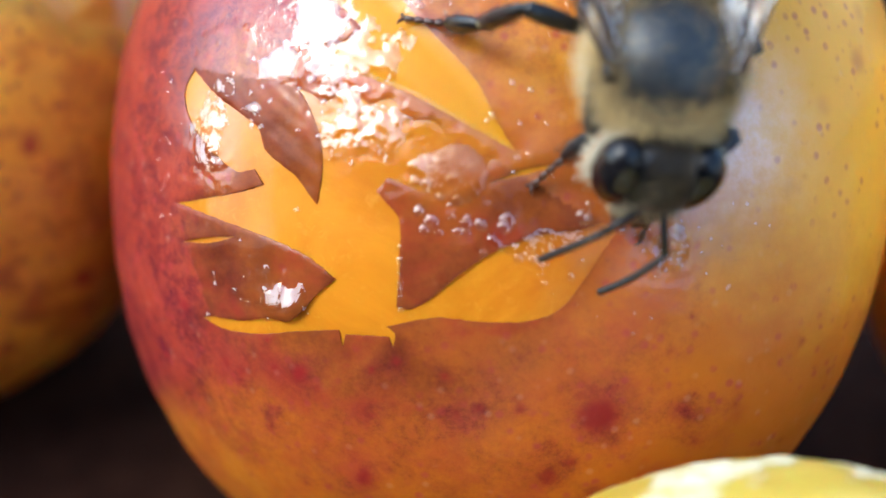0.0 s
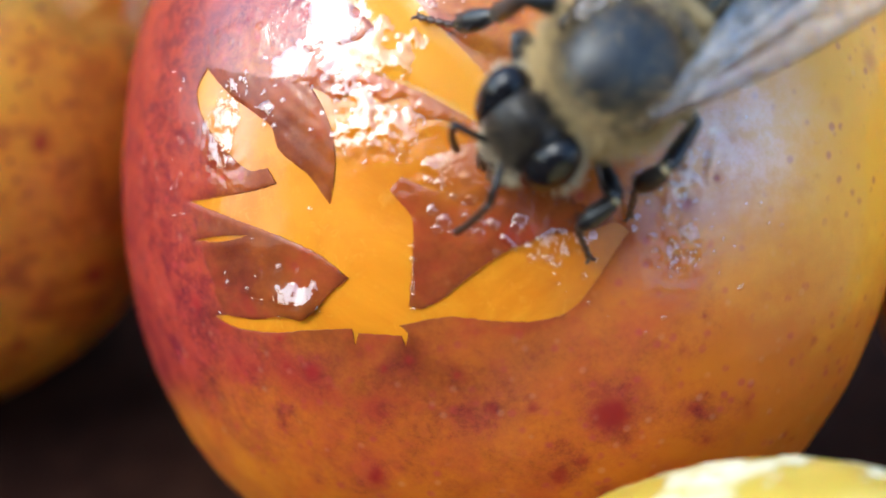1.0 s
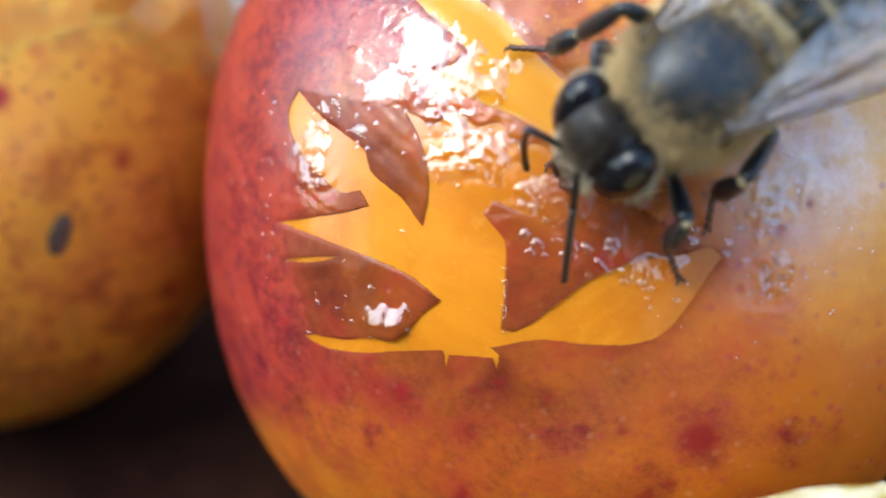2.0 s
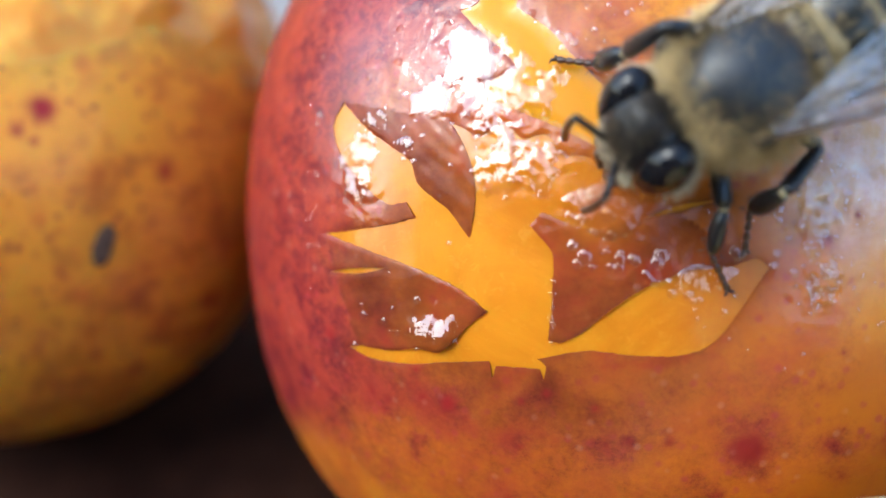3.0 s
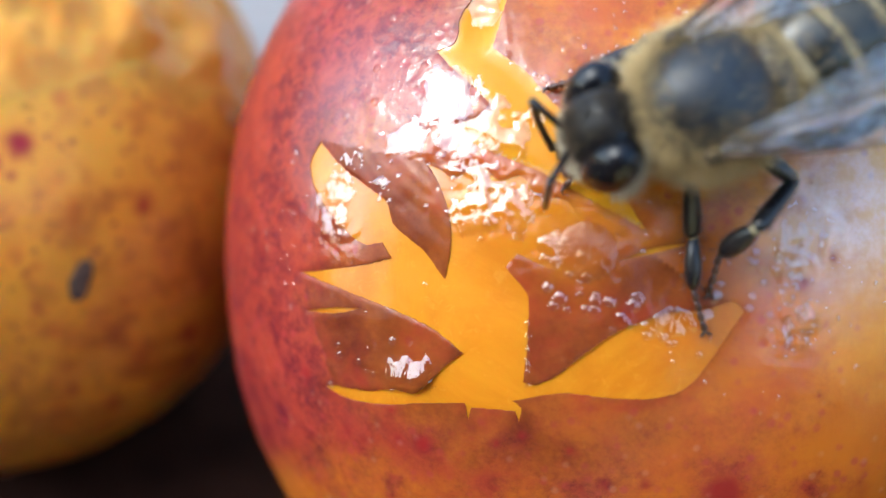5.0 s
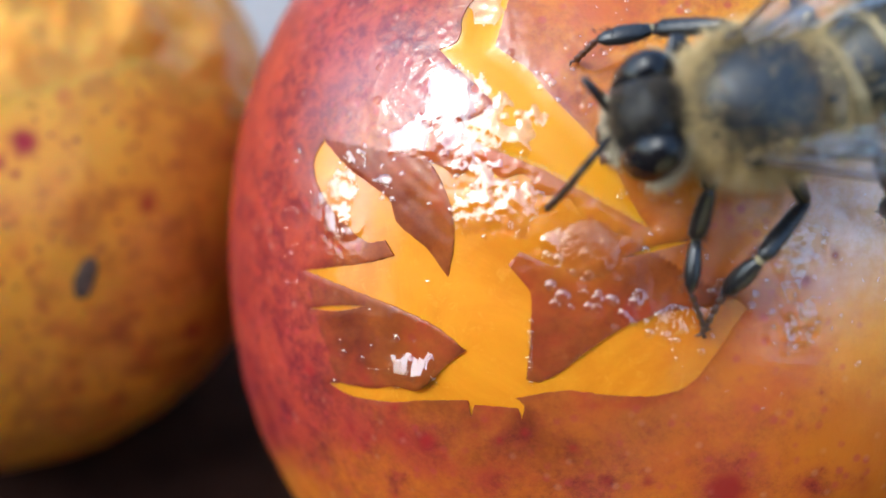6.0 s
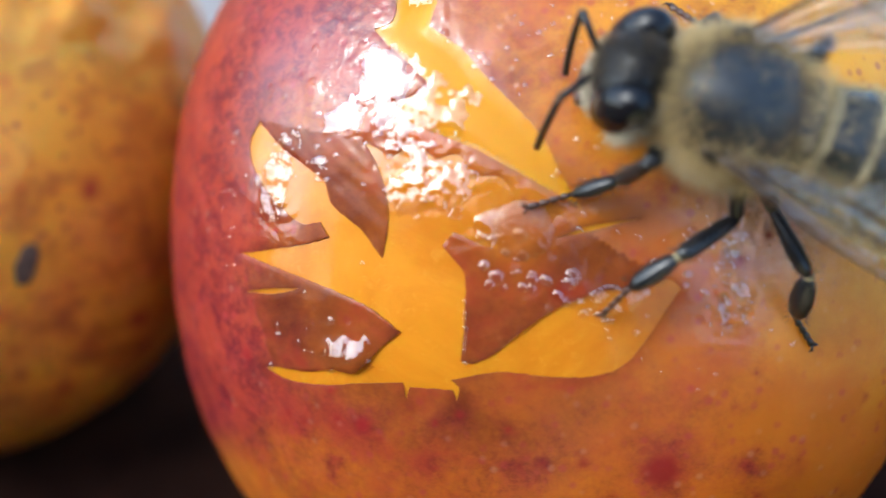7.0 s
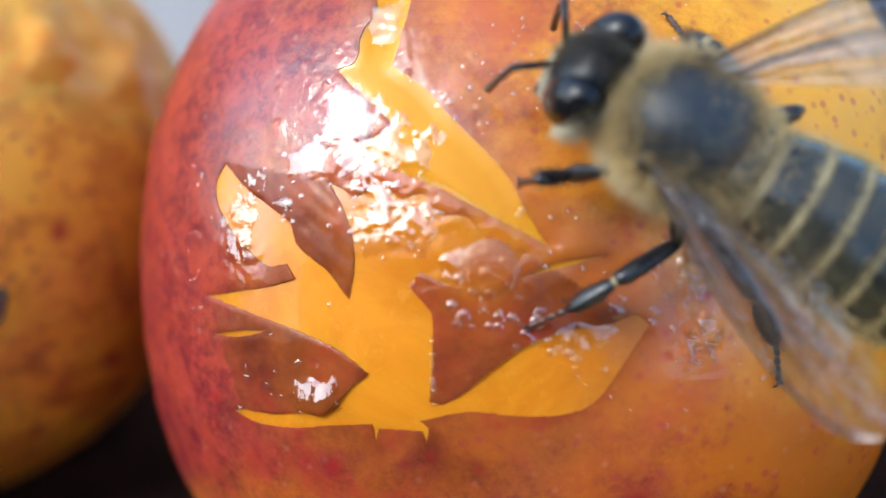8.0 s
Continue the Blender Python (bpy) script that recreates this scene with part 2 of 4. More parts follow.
    got = bmesh.ops.create_uvsphere(bm, u_segments=seg, v_segments=rings, radius=1.0)["verts"]
    for v in got:
        p = Vector((v.co.x * radii[0], v.co.y * radii[1], v.co.z * radii[2]))
        if warp:
            p = warp(p)
        if turn:
            p = turn @ p
        v.co = p + Vector(centre)
    return got


def tube(bm, points, radii, seg=10, flat=1.0):
    """A capped tube along points, with a radius at each; flat squeezes it sideways."""
    rings = []
    pts = [Vector(p) for p in points]
    for i, p in enumerate(pts):
        way = (pts[min(i + 1, len(pts) - 1)] - pts[max(i - 1, 0)]).normalized()
        a = way.orthogonal().normalized() if abs(way.x) > 0.9 else way.cross(Vector((1, 0, 0))).normalized()
        b = way.cross(a)
        rings.append([bm.verts.new(p + radii[i] * (a * math.cos(k) + b * (math.sin(k) * flat))) for k in (math.tau * j / seg for j in range(seg))])
    for r, s in zip(rings, rings[1:]):
        for j in range(seg):
            bm.faces.new((r[j], r[(j + 1) % seg], s[(j + 1) % seg], s[j]))
    bm.faces.new(rings[0][::-1])
    bm.faces.new(rings[-1])


def hair_mesh(roots, width):
    """Tapered three-sided hairs: (root, tip direction times length)."""
    verts, faces = [], []
    for p, d in roots:
        a = d.orthogonal().normalized() * width
        b = d.cross(a).normalized() * width
        mid = p + d * 0.55
        k = len(verts)
        verts += [p + a, p - a * 0.5 + b * 0.87, p - a * 0.5 - b * 0.87, mid + a * 0.6, mid - a * 0.3 + b * 0.5, mid - a * 0.3 - b * 0.5, p + d + Vector((0, 0, -0.08)) * d.length]
        for i in range(3):
            j = (i + 1) % 3
            faces += [(k + i, k + j, k + 3 + j, k + 3 + i), (k + 3 + i, k + 3 + j, k + 6)]
    bm = bmesh.new()
    vs = [bm.verts.new(v) for v in verts]
    for f in faces:
        bm.faces.new([vs[i] for i in f])
    return bm


# ---- plums ----


class Plum:
    """A plum's surface: a rounded superellipsoid, with z towards the camera's first place. Points on it are (u, v): degrees right and up from z."""

    def __init__(self, centre, axes, power, seed=0):
        self.axes, self.power, self.seed = axes, power, seed
        c = Vector(centre)
        z = -c.normalized()
        x = Vector((0, 1, 0)).cross(z).normalized()
        y = z.cross(x)
        turn = Matrix((x, y, z)).transposed().to_4x4()
        self.frame = BASE @ Matrix.Translation(c * MM) @ turn

    def place(self, u, v, lift=0.0):
        """Place and normal in the plum's own space, in metres."""
        th, ph = radians(math.hypot(u, v)), math.atan2(v, u)
        d = (math.sin(th) * math.cos(ph), math.sin(th) * math.sin(ph), math.cos(th))
        r = sum(abs(a / b) ** self.power for a, b in zip(d, self.axes)) ** (-1 / self.power)
        p = [a * r for a in d]
        nrm = Vector([math.copysign(abs(a / b) ** (self.power - 1) / b, a) for a, b in zip(p, self.axes)]).normalized()
        return (Vector(p) + nrm * lift) * MM, nrm


def jagged(chain, step=0.5, amount=0.07, seed=1):
    """A closed outline drawn smoothly through its corners, sharp where it turns sharply, with small irregular teeth."""
    pts = [Vector(p) for p in chain]
    count = len(pts)
    slope = []
    for i, p in enumerate(pts):
        a, b = p - pts[i - 1], pts[(i + 1) % count] - p
        sharp = a.length < 1e-6 or b.length < 1e-6 or a.angle(b) > radians(62)
        slope.append(None if sharp else (a.normalized() + b.normalized()).normalized())
    out = []
    for i, p in enumerate(pts):
        j = (i + 1) % count
        q = pts[j]
        size = (q - p).length
        m0 = (slope[i] or (q - p).normalized()) * size
        m1 = (slope[j] or (q - p).normalized()) * size
        cuts = max(1, round(size / step))
        for k in range(cuts):
            f = k / cuts
            g = p * (2 * f ** 3 - 3 * f * f + 1) + m0 * (f ** 3 - 2 * f * f + f) + q * (3 * f * f - 2 * f ** 3) + m1 * (f ** 3 - f * f)
            if k:
                w = noise.noise_vector(Vector((g.x * 1.7, g.y * 1.7, seed)))
                g = g + Vector((w.x, w.y)) * amount * 2
            out.append((g.x, g.y))
    return out


def inside(points, outline):
    """Which of the points (n, 2) lie in the outline."""
    x, y = points[:, 0], points[:, 1]
    hit = np.zeros(len(points), bool)
    o = np.array(outline)
    for (x0, y0), (x1, y1) in zip(o, np.roll(o, -1, axis=0)):
        cross = (y0 > y) != (y1 > y)
        with np.errstate(divide="ignore", invalid="ignore"):
            hit ^= cross & (x < (x1 - x0) * (y - y0) / (y1 - y0) + x0)
    return hit


def gap_to(points, outlines):
    """Distance in degrees of each point from the nearest outline."""
    best = np.full(len(points), 99.0)
    for o in outlines:
        o = np.array(o)
        for a, b in zip(o, np.roll(o, -1, axis=0)):
            d = b - a
            f = np.clip(((points - a) @ d) / max(d @ d, 1e-9), 0, 1)
            best = np.minimum(best, np.hypot(*(points - a - f[:, None] * d).T))
    return best


def layered(plum, fine_box, fine, coarse, tears, limit=178):
    """The plum's skin triangulated in (u, v), with the tears cut as edges. Returns points, triangles."""
    from mathutils import geometry
    rng = random.Random(plum.seed)
    pts, edges = [], []
    for o in tears:
        k = len(pts)
        pts += o
        edges += [(k + i, k + (i + 1) % len(o)) for i in range(len(o))]
    lines = np.array(pts) if pts else np.zeros((0, 2))
    x0, y0, x1, y1 = fine_box
    extra = []
    if fine:
        for i in range(int((x1 - x0) / fine)):
            for j in range(int((y1 - y0) / fine)):
                extra.append((x0 + (i + 0.5 * (j % 2) + rng.uniform(-0.15, 0.15)) * fine, y0 + (j + rng.uniform(-0.15, 0.15)) * fine))
    r = 0.0
    while r < limit:
        step = coarse if r < 85 else coarse * 4
        count = max(1, round(math.tau * max(r, 0.01) / step)) if r < 85 else max(48, round(math.tau * 85 / step))
        for k in range(count):
            a = math.tau * (k + rng.random() * 0.3) / count
            p = (r * math.cos(a), r * math.sin(a))
            if not (fine and x0 - coarse < p[0] < x1 + coarse and y0 - coarse < p[1] < y1 + coarse):
                extra.append(p)
        r += step
    for k in range(48):
        extra.append((limit * math.cos(math.tau * k / 48), limit * math.sin(math.tau * k / 48)))
    if len(lines):
        e = np.array(extra)
        keep = np.ones(len(e), bool)
        for q in lines:
            keep &= np.abs(e - q).max(axis=1) > 0.14
        extra = [p for p, k in zip(extra, keep) if k]
    got = geometry.delaunay_2d_cdt([Vector(p) for p in pts + extra], edges, [], 0, 1e-4)
    return np.array([tuple(v) for v in got[0]]), [tuple(f) for f in got[2]]


def sheet(name, plum, uv, tris, lift, fields, material, parent, label="", rim=0.0, normals_of=None):
    """A mesh of some triangles of the plum's surface, lifted point by point, with an inward rim along its cut edges."""
    used = sorted({i for f in tris for i in f})
    at = {i: k for k, i in enumerate(used)}
    co = [plum.place(uv[i][0], uv[i][1], lift[i])[0] for i in used]
    faces = [tuple(at[i] for i in f) for f in tris]
    values = {k: [float(f[i]) for i in used] for k, f in fields.items()}
    if rim:
        count = {}
        for f in faces:
            for a, b in zip(f, f[1:] + f[:1]):
                count[(a, b)] = True
        for a, b in [e for e in count if (e[1], e[0]) not in count]:
            k = len(co)
            for i, down in ((b, 0), (a, 0), (a, rim), (b, rim)):
                u, v = uv[used[i]]
                co.append(plum.place(u, v, lift[used[i]] - down)[0])
                for key in values:
                    values[key].append(values[key][i])
            # the wall of the cut
            faces.append((k, k + 1, k + 2, k + 3))
    me = bpy.data.meshes.new(name)
    me.from_pydata(co, [], faces)
    for key, vals in values.items():
        me.attributes.new(key, "FLOAT", "POINT").data.foreach_set("value", vals)
    me.polygons.foreach_set("use_smooth", [True] * len(me.polygons))
    me.materials.append(material)
    me.update()
    ob = new(name, me)
    ob.parent = parent
    return tagged(ob, label)


def islands(tris, least):
    """The triangles in connected groups, those with too few left out."""
    home = {}

    def root(i):
        while home[i] != i:
            home[i] = home[home[i]]
            i = home[i]
        return i
    for f in tris:
        for i in f:
            home.setdefault(i, i)
        for i in f[1:]:
            home[root(i)] = root(f[0])
    groups = {}
    for f in tris:
        groups.setdefault(root(f[0]), []).append(f)
    return [g for g in groups.values() if len(g) >= least]


def bell(uv, u, v, r, squash=1.0):
    return np.exp(-((uv[:, 0] - u) ** 2 + ((uv[:, 1] - v) / squash) ** 2) / (r * r))


def ripples(uv, scale, seed):
    return np.array([noise.noise(Vector((u * scale, v * scale, seed))) for u, v in uv])


def thing(name, label, category, where, group=""):
    ob = new(name)
    ob.matrix_world = where
    ob.empty_display_size = 0.002
    return tagged(ob, label, category, group)


# the split plum ------------------------------------------------------------
split = Plum((2.607, 2.607, -50.867), (15.6, 16.5, 15.3), 2.2, 3)
UPPER = [(-38.9, 14.8), (-37.3, 13.2), (-34.4, 10.7), (-31.1, 8.6), (-28.7, 6.9), (-27.8, 4.4), (-24.0, 1.3), (-21.4, -2.0), (-20.7, 1.9), (-21.0, 5.7), (-22.4, 9.2), (-23.7, 11.3)]
STRIP = [(-21.9, 10.5), (-20.6, 9.6), (-17.5, 11.0), (-15.2, 9.3), (-12.6, 9.7), (-11.0, 7.6), (-7.6, 7.0), (-6.2, 5.2), (-4.2, 3.9), (-1.5, 3.0)]
RIGHT = [(-2.4, 1.6), (-3.6, 0.2), (-6.0, -0.7), (-9.0, -0.6), (-11.4, 0.3), (-13.0, 1.0), (-14.3, -0.5), (-13.5, -1.4), (-11.8, -3.5), (-11.7, -6.9), (-11.8, -10.0), (-12.2, -13.4),
         (-11.0, -13.7), (-8.7, -12.7), (-5.0, -9.7), (-1.3, -7.2), (4.0, -5.3), (7.5, -4.9), (11.0, -4.1), (12.1, -5.1)]
RIM = [(10.3, -7.7), (8.5, -10.4), (5.9, -13.6), (2.9, -14.8), (-2.4, -15.0), (-8.0, -14.6), (-13.4, -15.7), (-12.4, -16.5), (-12.7, -18.2), (-13.1, -16.9), (-18.2, -16.8),
       (-18.6, -18.3), (-19.0, -16.3), (-25.0, -16.9), (-29.1, -17.5), (-35.3, -17.4), (-38.1, -16.4)]
LOWER = [(-36.3, -16.0), (-31.6, -16.1), (-27.7, -15.3), (-24.9, -15.5), (-23.5, -14.4), (-21.4, -12.2), (-19.1, -10.4), (-22.9, -7.8), (-27.3, -6.0), (-32.5, -4.5), (-42.1, -2.0)]
LEFT = [(-33.5, -0.9), (-30.7, -0.4), (-28.1, 0.3), (-29.3, 2.1), (-31.9, 1.8), (-34.0, 3.0), (-37.7, 6.2), (-39.5, 8.4), (-40.7, 12.1)]
SLASH = [(-16.8, 44.0), (-18.9, 38.0), (-18.6, 31.8), (-20.2, 28.7), (-20.7, 25.5), (-22.9, 24.7), (-20.9, 22.4), (-17.9, 19.7), (-15.7, 17.2), (-19.7, 15.8), (-18.3, 13.5), (-14.4, 11.8),
         (-10.6, 10.2), (-7.5, 8.5), (-3.2, 6.1), (1.2, 3.7), (-0.9, 7.0), (-3.1, 11.4), (-6.0, 14.8), (-9.4, 18.3), (-12.5, 21.9), (-16.1, 24.5), (-15.2, 28.2), (-14.4, 32.1), (-14.2, 38.0)]
SLITS = [[(-41.2, -6.9), (-36.4, -6.1), (-32.1, -5.9), (-36.0, -6.8)], [(-1.8, 0.4), (1.6, 1.7), (7.3, 2.6), (1.9, 1.2)]]
MOLES = [(10.6, -26.0, 2.1, 1.15), (-17.1, -35.2, 1.2, 0.9), (5.0, -34.2, 1.2, 0.8), (-24.2, -21.8, 1.3, 0.8), (-29.0, -29.6, 0.9, 0.5), (-12.4, -19.7, 0.8, 0.5), (-5.5, -25.6, 0.8, 0.5),
         (-34.8, -21.7, 0.9, 0.6), (-41.5, -15.2, 1.2, 0.8), (19.8, -25.4, 0.9, 0.6), (27.0, -25.8, 0.8, 0.5), (-27.5, -21.4, 0.8, 0.6)]


def freckles(seed, count, u0, u1, v0, v1, least, most):
    """Small stains strewn over a stretch of skin, as further moles."""
    rng = random.Random(seed)
    return [(rng.uniform(u0, u1), rng.uniform(v0, v1), rng.uniform(least, most), rng.uniform(0.3, 0.75)) for k in range(count)]


MOLES = MOLES + freckles(41, 60, -38, 44, -46, -18, 0.35, 0.75) + freckles(43, 24, 18, 52, -20, 22, 0.3, 0.6)


def split_plum():
    root = thing("split_plum", "orange-red plum with wet torn skin showing orange flesh", "plum", split.frame, "plums in the tray")
    big = jagged(UPPER + STRIP + RIGHT + RIM + LOWER + LEFT, 0.5, 0.06, 2)
    tears = [big, jagged(SLASH, 0.5, 0.08, 5)] + [jagged(s, 0.6, 0.04, 7) for s in SLITS]
    uv, tris = layered(split, (-48, -24, 24, 44), 0.42, 1.1, tears)
    middle = np.array([uv[list(f)].mean(axis=0) for f in tris])
    hole = np.zeros(len(tris), bool)
    for o in tears:
        hole |= inside(middle, o)
    edge = gap_to(uv, tears)
    edge[np.hypot(*uv.T) > 80] = 99
    flaps = {"upper": UPPER, "right": [STRIP[-1]] + RIGHT, "lower": LOWER, "left": LEFT[:5]}
    inflap = np.zeros(len(uv), bool)
    for o in flaps.values():
        inflap |= inside(uv, o)
    # juice lies thickest on the shoulder and in pools by the tears
    wet = np.clip(1.1 * bell(uv, -25, 18, 9, 0.8) + 1.1 * bell(uv, -16, 9, 6.5) + 0.9 * bell(uv, -36, 5, 4, 1.6) + 1.0 * bell(uv, 18, -7, 4.5, 1.2) + 0.9 * bell(uv, 18, 2, 5)
                  + 0.8 * bell(uv, -5, -3, 9) + 0.45 * bell(uv, -26, -11, 6) + 0.25 * bell(uv, -10, 22, 10) + 0.5 * bell(uv, -18, 29, 4) + 0.18 * bell(uv, -5, 30, 22) + 0.5 * bell(uv, -9, 7.5, 4) + 0.26 * bell(uv, -33, 21, 9), 0, 1)
    warp = np.stack([ripples(uv, 0.3, 20.5), ripples(uv, 0.3, 31.5)], axis=1) * 3.0
    long = np.stack([uv[:, 0] * 0.6 + uv[:, 1] * 0.3, uv[:, 1] * 0.9 - uv[:, 0] * 0.2], axis=1) + warp
    crest = lambda s, k: 1.4 * np.clip(1 - 2.2 * np.abs(ripples(long, s, k)), 0, 1) ** 2 - 0.4
    lumps = 0.6 * crest(0.24, 3.1) + 0.22 * crest(0.5, 9.4) + 0.1 * ripples(uv, 1.1, 14.2)
    lumps *= np.clip(0.7 + 1.5 * ripples(uv, 0.2, 44.0), 0.1, 1.6)
    lumps *= 1 - 0.85 * bell(uv, -22, 19, 4.8)
    wet = wet * np.where(inside(uv, UPPER), 0.45, 1.0) + 0.55 * bell(uv, 23, 6, 9)
    lumps += (1.3 * (0.3 - np.abs(ripples(uv, 0.7, 52.0))) + 0.8 * ripples(uv, 1.3, 58.0)) * (3.4 * bell(uv, 18, -7, 2.2, 1.3) + 1.6 * bell(uv, 17.5, 1, 3) + 1.5 * bell(uv, -36.5, 5.5, 2.6, 1.6) + 1.3 * bell(uv, -16, 6.5, 4, 0.8))
    slow = ripples(uv, 0.16, 1.7)
    bruise = np.clip(np.where(inflap, 1.0, np.exp(-edge / 2.2) * 0.75) + 0.62 * bell(uv, -13, -21, 18, 0.32) + 0.15 * bell(uv, 4, 2, 6), 0, 1) * (0.8 + 0.25 * slow)
    bruise *= np.clip(1 - 1.0 * bell(uv, -6.4, 2.6, 4.2), 0, 1) * np.clip(1 - 0.8 * bell(uv, -24, 22, 11), 0, 1) * np.clip(1 - 0.75 * bell(uv, -46, 3, 9, 2.5), 0, 1) * np.clip(1 - 0.7 * bell(uv, -15, 11, 6), 0, 1) * np.where(inflap, 1.0, np.clip(1 - 0.8 * bell(uv, 2, 17, 12), 0, 1))
    spot = np.zeros(len(uv))
    for u, v, r, s in MOLES:
        spot = np.maximum(spot, s * (0.6 * bell(uv, u, v, r * 0.75) + 0.4 * bell(uv, u, v, r * 1.6)))
    blister = 0.05 * np.clip(1 - ((uv[:, 0] + 5.6) ** 2 + (uv[:, 1] - 2.0) ** 2) / 10.0, 0, 1) ** 0.8
    fold = 0.05 * np.exp(-((uv[:, 0] - 16.4 + 0.02 * (uv[:, 1] + 3) ** 2) / 0.55) ** 2) * bell(uv, 16, -3, 6)
    fold += 0.19 * np.exp(-((uv[:, 0] + 25.5) / 3.2) ** 2 - ((uv[:, 1] + 14.2) / 2.0) ** 2)
    lift = 0.05 * slow + np.where(inflap, 0.05, 0.085) * lumps * wet + blister + fold
    lift += np.where(inflap, 0.03 * ripples(uv, 0.45, 6.6) + 0.03 * np.exp(-edge / 1.2), 0.0) - 0.03 * np.exp(-edge / 0.35)
    # the upper flap is creased along its length
    along, across = 0.73 * uv[:, 0] - 0.68 * uv[:, 1], 0.68 * uv[:, 0] + 0.73 * uv[:, 1]
    crimp = ripples(np.stack([along * 0.12, across * 0.75], axis=1), 1.0, 61.0) + 0.5 * ripples(np.stack([along * 0.3, across * 1.5], axis=1), 1.0, 66.0)
    lift += np.where(inside(uv, UPPER), 0.05, 0.012 * bell(uv, -30, 14, 9)) * crimp * np.clip(edge / 0.8, 0, 1)
    # its lower side narrows away from the tear
    far, turn = np.hypot(uv[:, 0], uv[:, 1]), np.arctan2(uv[:, 1], uv[:, 0])
    lift -= 3.0 * np.clip((far - 42) / 34, 0, 1) ** 2 * np.clip(1 - (far - 95) / 60, 0, 1) * np.clip(np.cos(turn + radians(34)), 0, 1) ** 4
    # sky sheen on the right side, painted as a pale lilac patch
    pale_sheen = np.clip(0.85 * bell(uv, 24, 6, 8.5), 0, 0.85)
    for mu, mv, r, s in MOLES:
        pale_sheen *= 1 - 0.5 * bell(uv, mu, mv, r * 2)
    u, v = uv.T
    step = lambda x: 1 / (1 + np.exp(-np.clip(x, -30, 30)))
    # low on the left the blush is partly shade put into the colour
    blush = 1.3 * step((-38 - u) / 4) * step((v + 30) / 5) + 0.42 * bell(uv, -20, -23, 26, 0.4) + 0.8 * bell(uv, -30, 26, 15, 0.9) + 0.3 * bell(uv, 2, 28, 16) - 0.15 * bell(uv, 4, 15, 9) + 0.16 - 0.8 * step((u - 26) / 3)
    gold = 0.8 * step((u - 38) / 6) * step((v + 5) / 8) + 0.3 * step((-28 - v) / 5) * step((-30 - u) / 6) + 0.45 * step((u - 10) / 7) * step((v + 16) / 6) + 0.4 * step((u + 8) / 5) * step((v - 4) / 4)
    blush, gold = blush - 0.9 * bell(uv, -6.4, 2.4, 4.0), gold + 0.3 * bell(uv, -6.4, 2.4, 4.0)
    for mu, mv, r, s in MOLES:
        blush = blush + 0.7 * s * bell(uv, mu, mv, r * 1.9)
    fields = {"bruise": bruise, "spot": spot, "wet": wet, "pale_sheen": pale_sheen, "blush": blush, "gold": gold}
    label = {"upper": "glossy brown-red flap of torn skin", "right": "large wet brown flap with blistered skin", "lower": "brown pointed flap of torn skin", "left": "small brown curled skin flap"}
    owner = np.full(len(tris), "skin", dtype=object)
    for key, o in flaps.items():
        owner[inside(middle, o)] = key
    owner[hole] = "hole"
    groups = {}
    for f, o in zip(tris, owner):
        groups.setdefault(o, []).append(f)
    sheet("skin", split, uv, groups["skin"], lift, fields, SKIN, root, "red-blushed orange skin with dark red freckles", 0.08)
    for key in flaps:
        sheet("skin_flap", split, uv, groups[key], lift, fields, SKIN, root, label[key], 0.08)
    # the flesh lies just under the skin
    near = [f for f, h in zip(tris, hole) if h or edge[list(f)].min() < 1.2]
    deep = -0.06 + 0.05 * slow + 0.06 * lumps * wet
    # the flesh of the slash dips away under its upper lip
    deep -= np.where(inside(uv, SLASH), np.clip(edge / 1.6, 0, 1) * (0.02 + 0.03 * np.clip(0.707 * (uv[:, 0] + 10 + uv[:, 1] - 14.5), -4, 5)), 0.0)
    deep -= 0.06 * lumps * wet * 0.75 * np.where(inside(uv, SLASH), np.clip(edge / 1.2, 0, 1), 0.0)
    sheet("flesh", split, uv, near, deep, {"wet": np.clip((wet + 0.05) * np.where(inside(uv, SLASH), 1 - 0.9 * np.clip(edge / 0.6, 0, 1), 1.0), 0, 1), "yellow": np.where(inside(uv, SLASH), 0.9, 0.0), "brown": np.clip(0.95 * step((uv[:, 0] - 6) / 1.8) * step((-uv[:, 1]) / 2) + 0.6 * bell(uv, -4, 2.5, 5), 0, 1)}, FLESH, root, "bright orange juicy flesh")
    # crumpled clear films of drying juice: (u, v, radius, squash, how closed)
    top = np.maximum(lift, deep)
    crease = 0.5 - np.abs(ripples(long, 0.42, 71.0)) * 1.9 - np.abs(ripples(uv, 0.8, 75.0)) * 0.5
    frayed = 0.55 * ripples(uv, 0.45, 81.0) + 0.45 * ripples(uv, 1.0, 85.0)
    windows = np.abs(ripples(long, 0.33, 91.0))
    for fu, fv, r, squash, closed in ((-21.3, 19.0, 3.4, 1.1, 1.2), (-26.0, 14.3, 3.4, 0.55, 1.2), (-17.5, 14.5, 6.5, 0.8, 0.2), (-16.0, 6.0, 4.8, 0.75, 0.9), (-36.3, 5.5, 2.8, 1.7, 0.9), (16.9, -7.6, 0.9, 2.6, 1.1), (18.6, -5.6, 1.5, 0.8, 0.7),
                                      (17.8, 1.5, 3.0, 1.1, 0.6), (-26.0, -13.2, 3.2, 0.6, 1.0), (-9.3, 1.8, 1.5, 1.4, 0.9), (3.0, -6.2, 5.0, 0.35, 0.3), (-17.0, 30.0, 2.6, 1.2, 0.5), (-33.5, 12.2, 2.4, 0.5, 0.25), (-29.5, 9.5, 2.2, 0.45, 0.1)):
        cover = bell(uv, fu, fv, r, squash) + 0.8 * frayed - (1 - closed) * 1.8 * np.clip(windows - 0.12, 0, 1)
